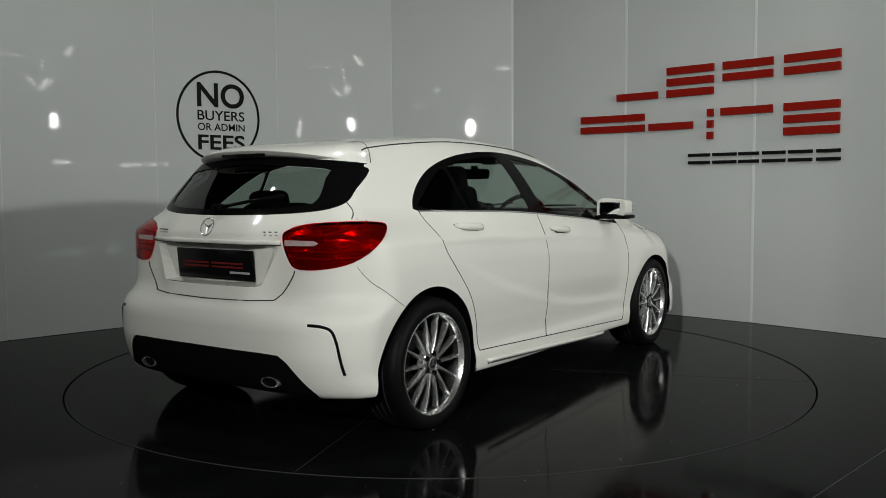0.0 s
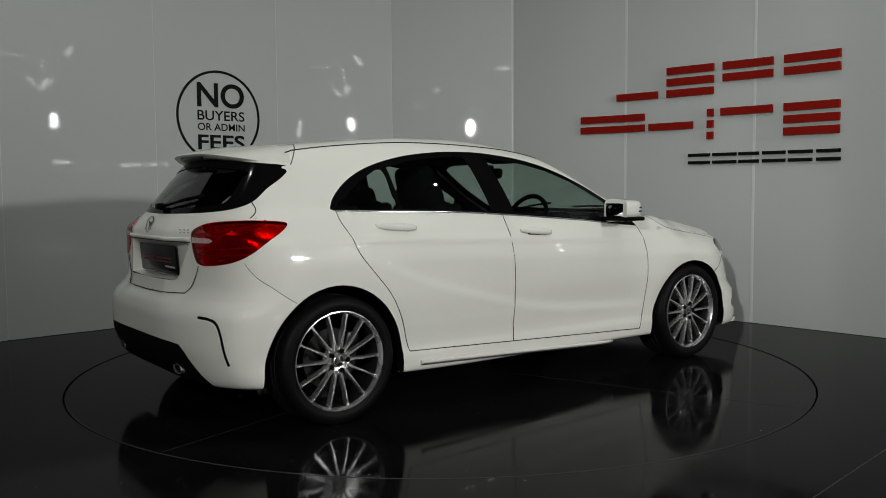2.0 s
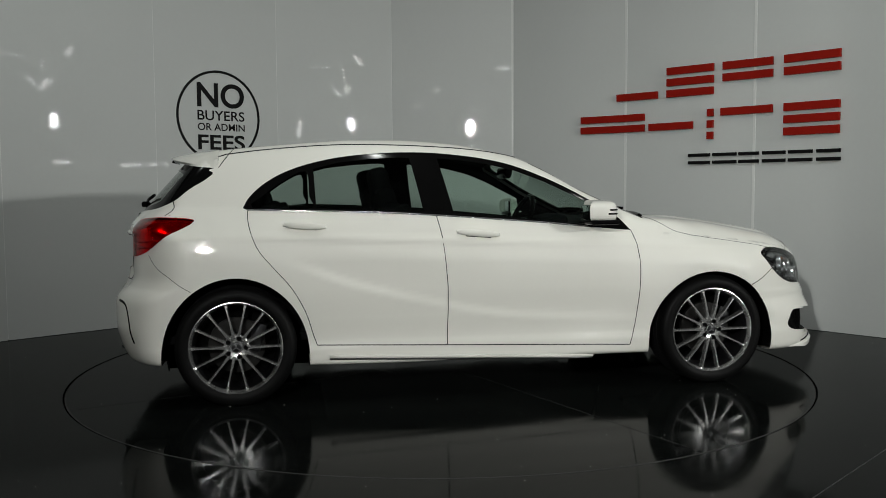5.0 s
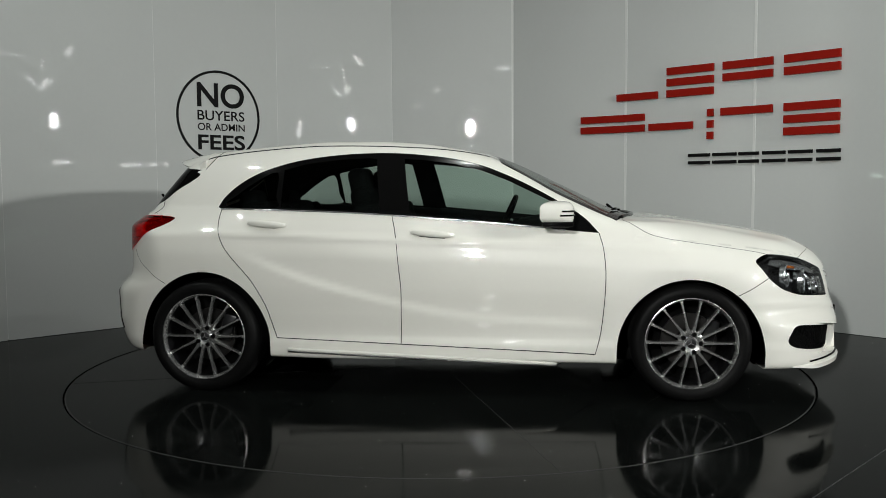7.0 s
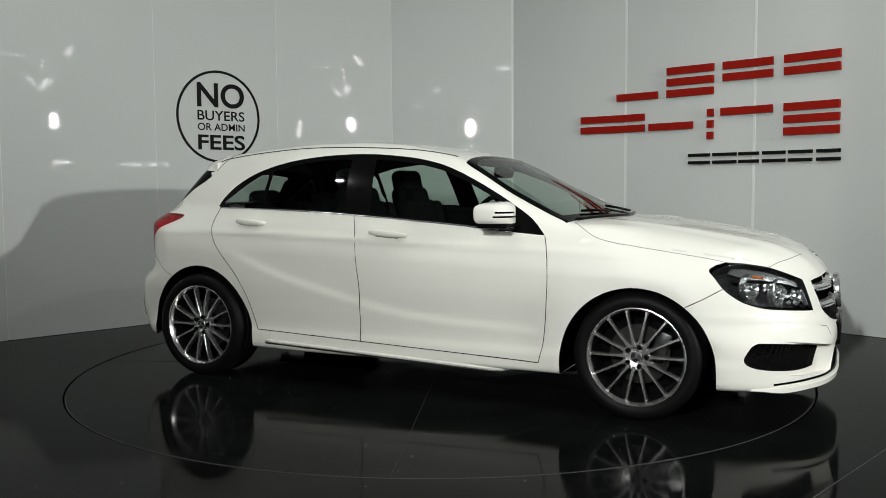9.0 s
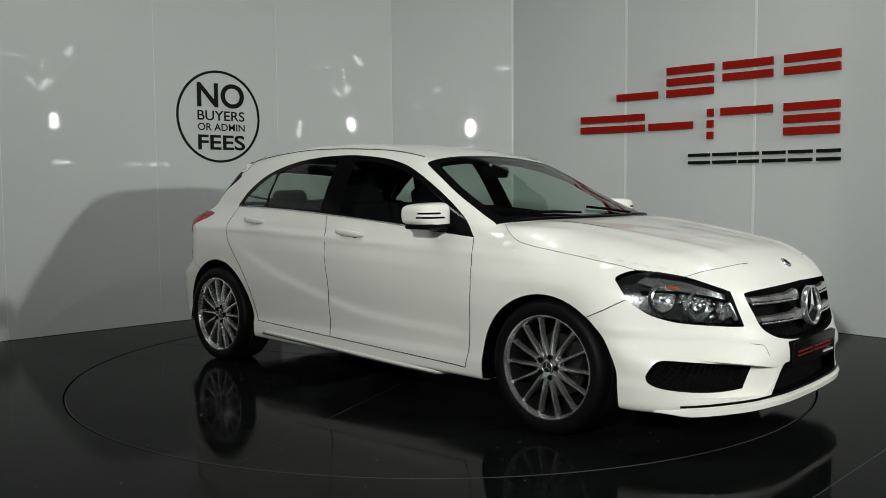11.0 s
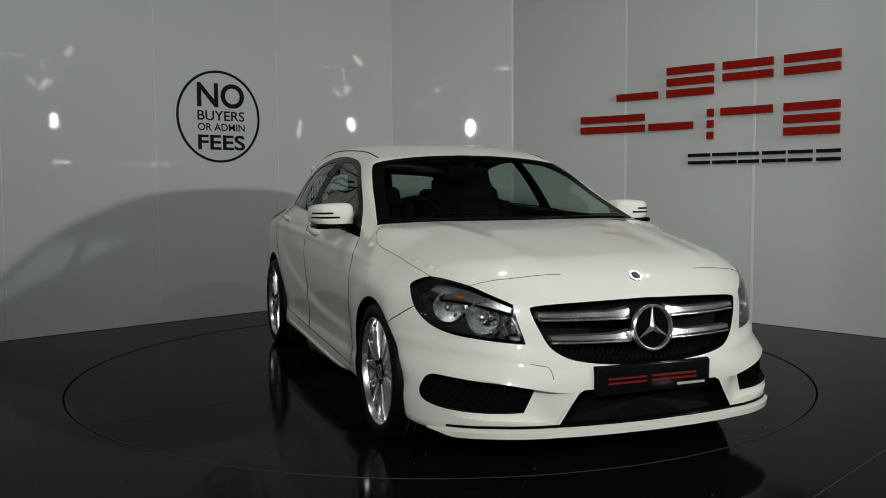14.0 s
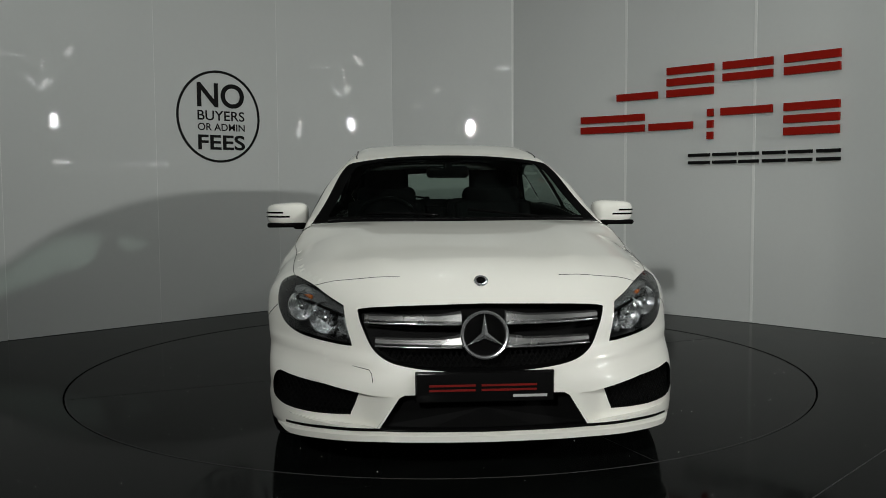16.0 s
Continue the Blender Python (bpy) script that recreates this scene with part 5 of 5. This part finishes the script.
# skirt blade with a dark and a bright line
sk = on_skin(np.stack([np.linspace(-0.86, 0.87, 30), np.array([SILL_Z(x) - 0.062 for x in np.linspace(-0.86, 0.87, 30)])], 1), U_SIDE, side_guess, 0.004)
seam("skirt_blade", sk, 0.010, PAINT, car, n=8)
sk2 = sk.copy()
sk2[:, 2] -= 0.012
sk2[:, 1] += 0.003
seam("skirt_line", sk2, 0.0045, STEEL, car, n=6)
# black foot of the front window and the cowl
cw = on_skin(smooth_line([(1.105, 0.0), (1.085, 0.22), (1.04, 0.46), (0.99, 0.66)], 6), U_TOP, top_guess, 0.002)
tube("cowl", full(cw), 0.012, BLACK, car, "black cowl under the windscreen", 8)
for s, y0 in ((1, 0.42), (1, -0.10)):
    a = on_skin(np.array([(1.02, abs(y0)), (0.985, abs(y0 - 0.18)), (0.955, abs(y0 - 0.36))]), U_TOP, lambda x, y: (x, y, 1.0), 0.012)
    a[:, 1] = np.array([y0, y0 - 0.18, y0 - 0.36])
    tube("wiper", a, 0.008, BLACK, car, "black windscreen wiper")

# ---- floor details ----
rng = random.Random(4)
bm = bmesh.new()
for k in range(260):
    if k < 150:
        a, r = rng.uniform(0, 2 * math.pi), TABLE_R * math.sqrt(rng.random()) * 0.98
        x, y = r * math.cos(a), r * math.sin(a)
        if abs(x) < 1.5 and abs(y) < 0.7:
            continue
        s = rng.uniform(0.0008, 0.0022)
        bmesh.ops.create_icosphere(bm, subdivisions=1, radius=s, matrix=pose(x, y, -0.002 + s * 0.5))
grit = tagged(part("grit", bm, SPECK), "pale grit scattered on the black turntable", "grit", kind="stuff")
bm = bmesh.new()
for k in range(160):
    x, y = rng.uniform(-4, 4), rng.uniform(-5, 2.5)
    if x * x + y * y < (TABLE_R + 0.05) ** 2 or y > 2.9 - 0.62 * abs(x):
        continue
    s = rng.uniform(0.0008, 0.0022)
    bmesh.ops.create_icosphere(bm, subdivisions=1, radius=s, matrix=pose(x, y, s * 0.5))
tagged(part("floor_grit", bm, SPECK), "pale grit scattered on the black floor", "grit", kind="stuff")

bm = bmesh.new()
lathe(bm, [(TABLE_R - 0.0095, -0.004), (TABLE_R - 0.0095, -0.03), (TABLE_R - 0.016, -0.03), (TABLE_R - 0.016, -0.0012), (TABLE_R - 0.011, -0.0012)], 128, Matrix(), True)
part("edge_ring", bm, GAP, turntable, "dark metal edge of the turntable", True)
for a in (20, 110, 200, 290):
    box("deck_joint", pose(0, 0, -0.0016, 0, 0, a) @ pose(TABLE_R / 2 + 0.1, 0, 0), (TABLE_R - 0.25, 0.0015, 0.001), GAP, turntable, "", 0.0)
box("floor_joint", pose(1.85, -1.99, 0.0006, 0, 0, 45.7), (2.4, 0.0035, 0.001), STEEL, floor, "", 0.0)


# ---- lamps of the hall behind the camera, seen as glints in the glossy panels ----
def hall_light(m, w, h, glow=GLOW):
    bm = bmesh.new()
    add_box(bm, m @ pose(0, 0, -0.03), w + 0.05, h + 0.05, 0.06, 0.008)
    ob = part("hall_light", bm, CEIL, None, "", True)
    tagged(ob, "slim glowing strip light fixed in the hall", "lamp", "hall strip lights")
    box("diffuser", m @ pose(0, 0, 0.004), (w, h, 0.01), glow, ob, "glowing white diffuser", 0.0)


hall_light(pose(11.00, -5.97, 1.86, 0, -90, 0), 0.08, 0.41)
hall_light(pose(11.00, -4.31, 1.76, 0, -90, 0), 0.07, 0.51)
hall_light(pose(11.00, -3.73, 1.78, 0, -90, 0), 0.09, 0.14)
hall_light(pose(10.22, -5.35, 4.395, 180, 0, 147.4), 1.60, 0.04)
hall_light(pose(10.36, -5.36, 4.395, 180, 0, 146.0), 1.45, 0.04)
hall_light(pose(10.60, -6.80, 4.395, 180, 0, 60.0), 0.60, 0.07)
hall_light(pose(11.00, -6.37, 4.22, 0, -90, 0), 0.26, 0.040)
hall_light(pose(11.00, -6.355, 3.77, 0, -90, 0), 0.17, 0.030)
hall_light(pose(11.00, -6.29, 3.82, 0, -90, 0), 0.22, 0.030)
hall_light(pose(-1.77, -12.00, 2.314, -90, 0, 0), 0.16, 0.030)
hall_light(pose(11.00, -6.16, 2.86, 0, -90, 0), 0.34, 0.17, LAMP_GLOW)
ring = tube("ring_light", smooth_line([(10.98, -6.733, 3.971), (10.98, -6.60, 3.765), (10.98, -6.418, 3.653), (10.98, -6.23, 3.745), (10.98, -6.124, 3.893)], 6), 0.022, GLOW, None, "", 8)
tagged(ring, "thin glowing curved strip light on the hall wall", "lamp", "hall strip lights")
hall_light(pose(11.00, -7.86, 2.83, 0, -90, 0), 0.42, 0.13)
hall_light(pose(-7.20, -3.23, 1.33, 0, 90, 0), 0.05, 0.46)
hall_light(pose(-0.98, -12.00, 4.38, -90, 0, 0), 0.35, 0.06)
hall_light(pose(-1.69, -12.00, 3.28, -90, 0, 0), 0.32, 0.05)
hall_light(pose(11.00, -1.74, 2.56, 0, -90, 0), 0.31, 0.09)
hall_light(pose(-3.09, -12.00, 3.42, -90, 0, 0), 0.23, 0.06)
hall_light(pose(-2.67, -12.00, 3.84, -90, 0, 0), 0.23, 0.06)

for x, z, w, h in ((2.4, 2.5, 0.26, 0.26), (4.0, 2.7, 0.26, 0.26), (5.6, 2.5, 0.26, 0.26), (7.2, 2.7, 0.26, 0.26), (8.8, 2.5, 0.26, 0.26), (3.2, 1.7, 0.20, 0.20), (6.4, 1.75, 0.20, 0.20), (4.8, 3.6, 1.4, 0.10), (7.9, 3.6, 1.4, 0.10)):
    hall_light(pose(x, -12.0, z, -90, 0, 0), w, h, SOFT_GLOW)


# ---- movement ----
def motions():
    turn = [(0.0, 54.55), (0.5, 50.12), (1.0, 45.69), (1.5, 41.25), (2.0, 36.83), (2.5, 32.34), (3.0, 27.87), (3.5, 23.42), (4.0, 18.98), (5.0, 10.13), (6.0, 1.29),
            (6.5, -3.12), (7.0, -7.54), (7.5, -11.95), (8.0, -16.37), (8.5, -20.79), (9.0, -25.20), (10.0, -34.03), (11.0, -42.86), (11.5, -47.29), (12.0, -51.74),
            (12.5, -56.15), (13.0, -60.62), (13.5, -65.10), (14.0, -69.55), (14.5, -73.93), (15.0, -78.28), (15.5, -82.58), (16.0, -86.45)]
    rows = [(t, pose(0, 0, 0, 0, 0, a)) for t, a in turn]
    walk(turntable, rows)
    walk(grit, rows)
    walk(car, [(t, m @ pose(0.105, 0.023, 0)) for t, m in rows])


motions()
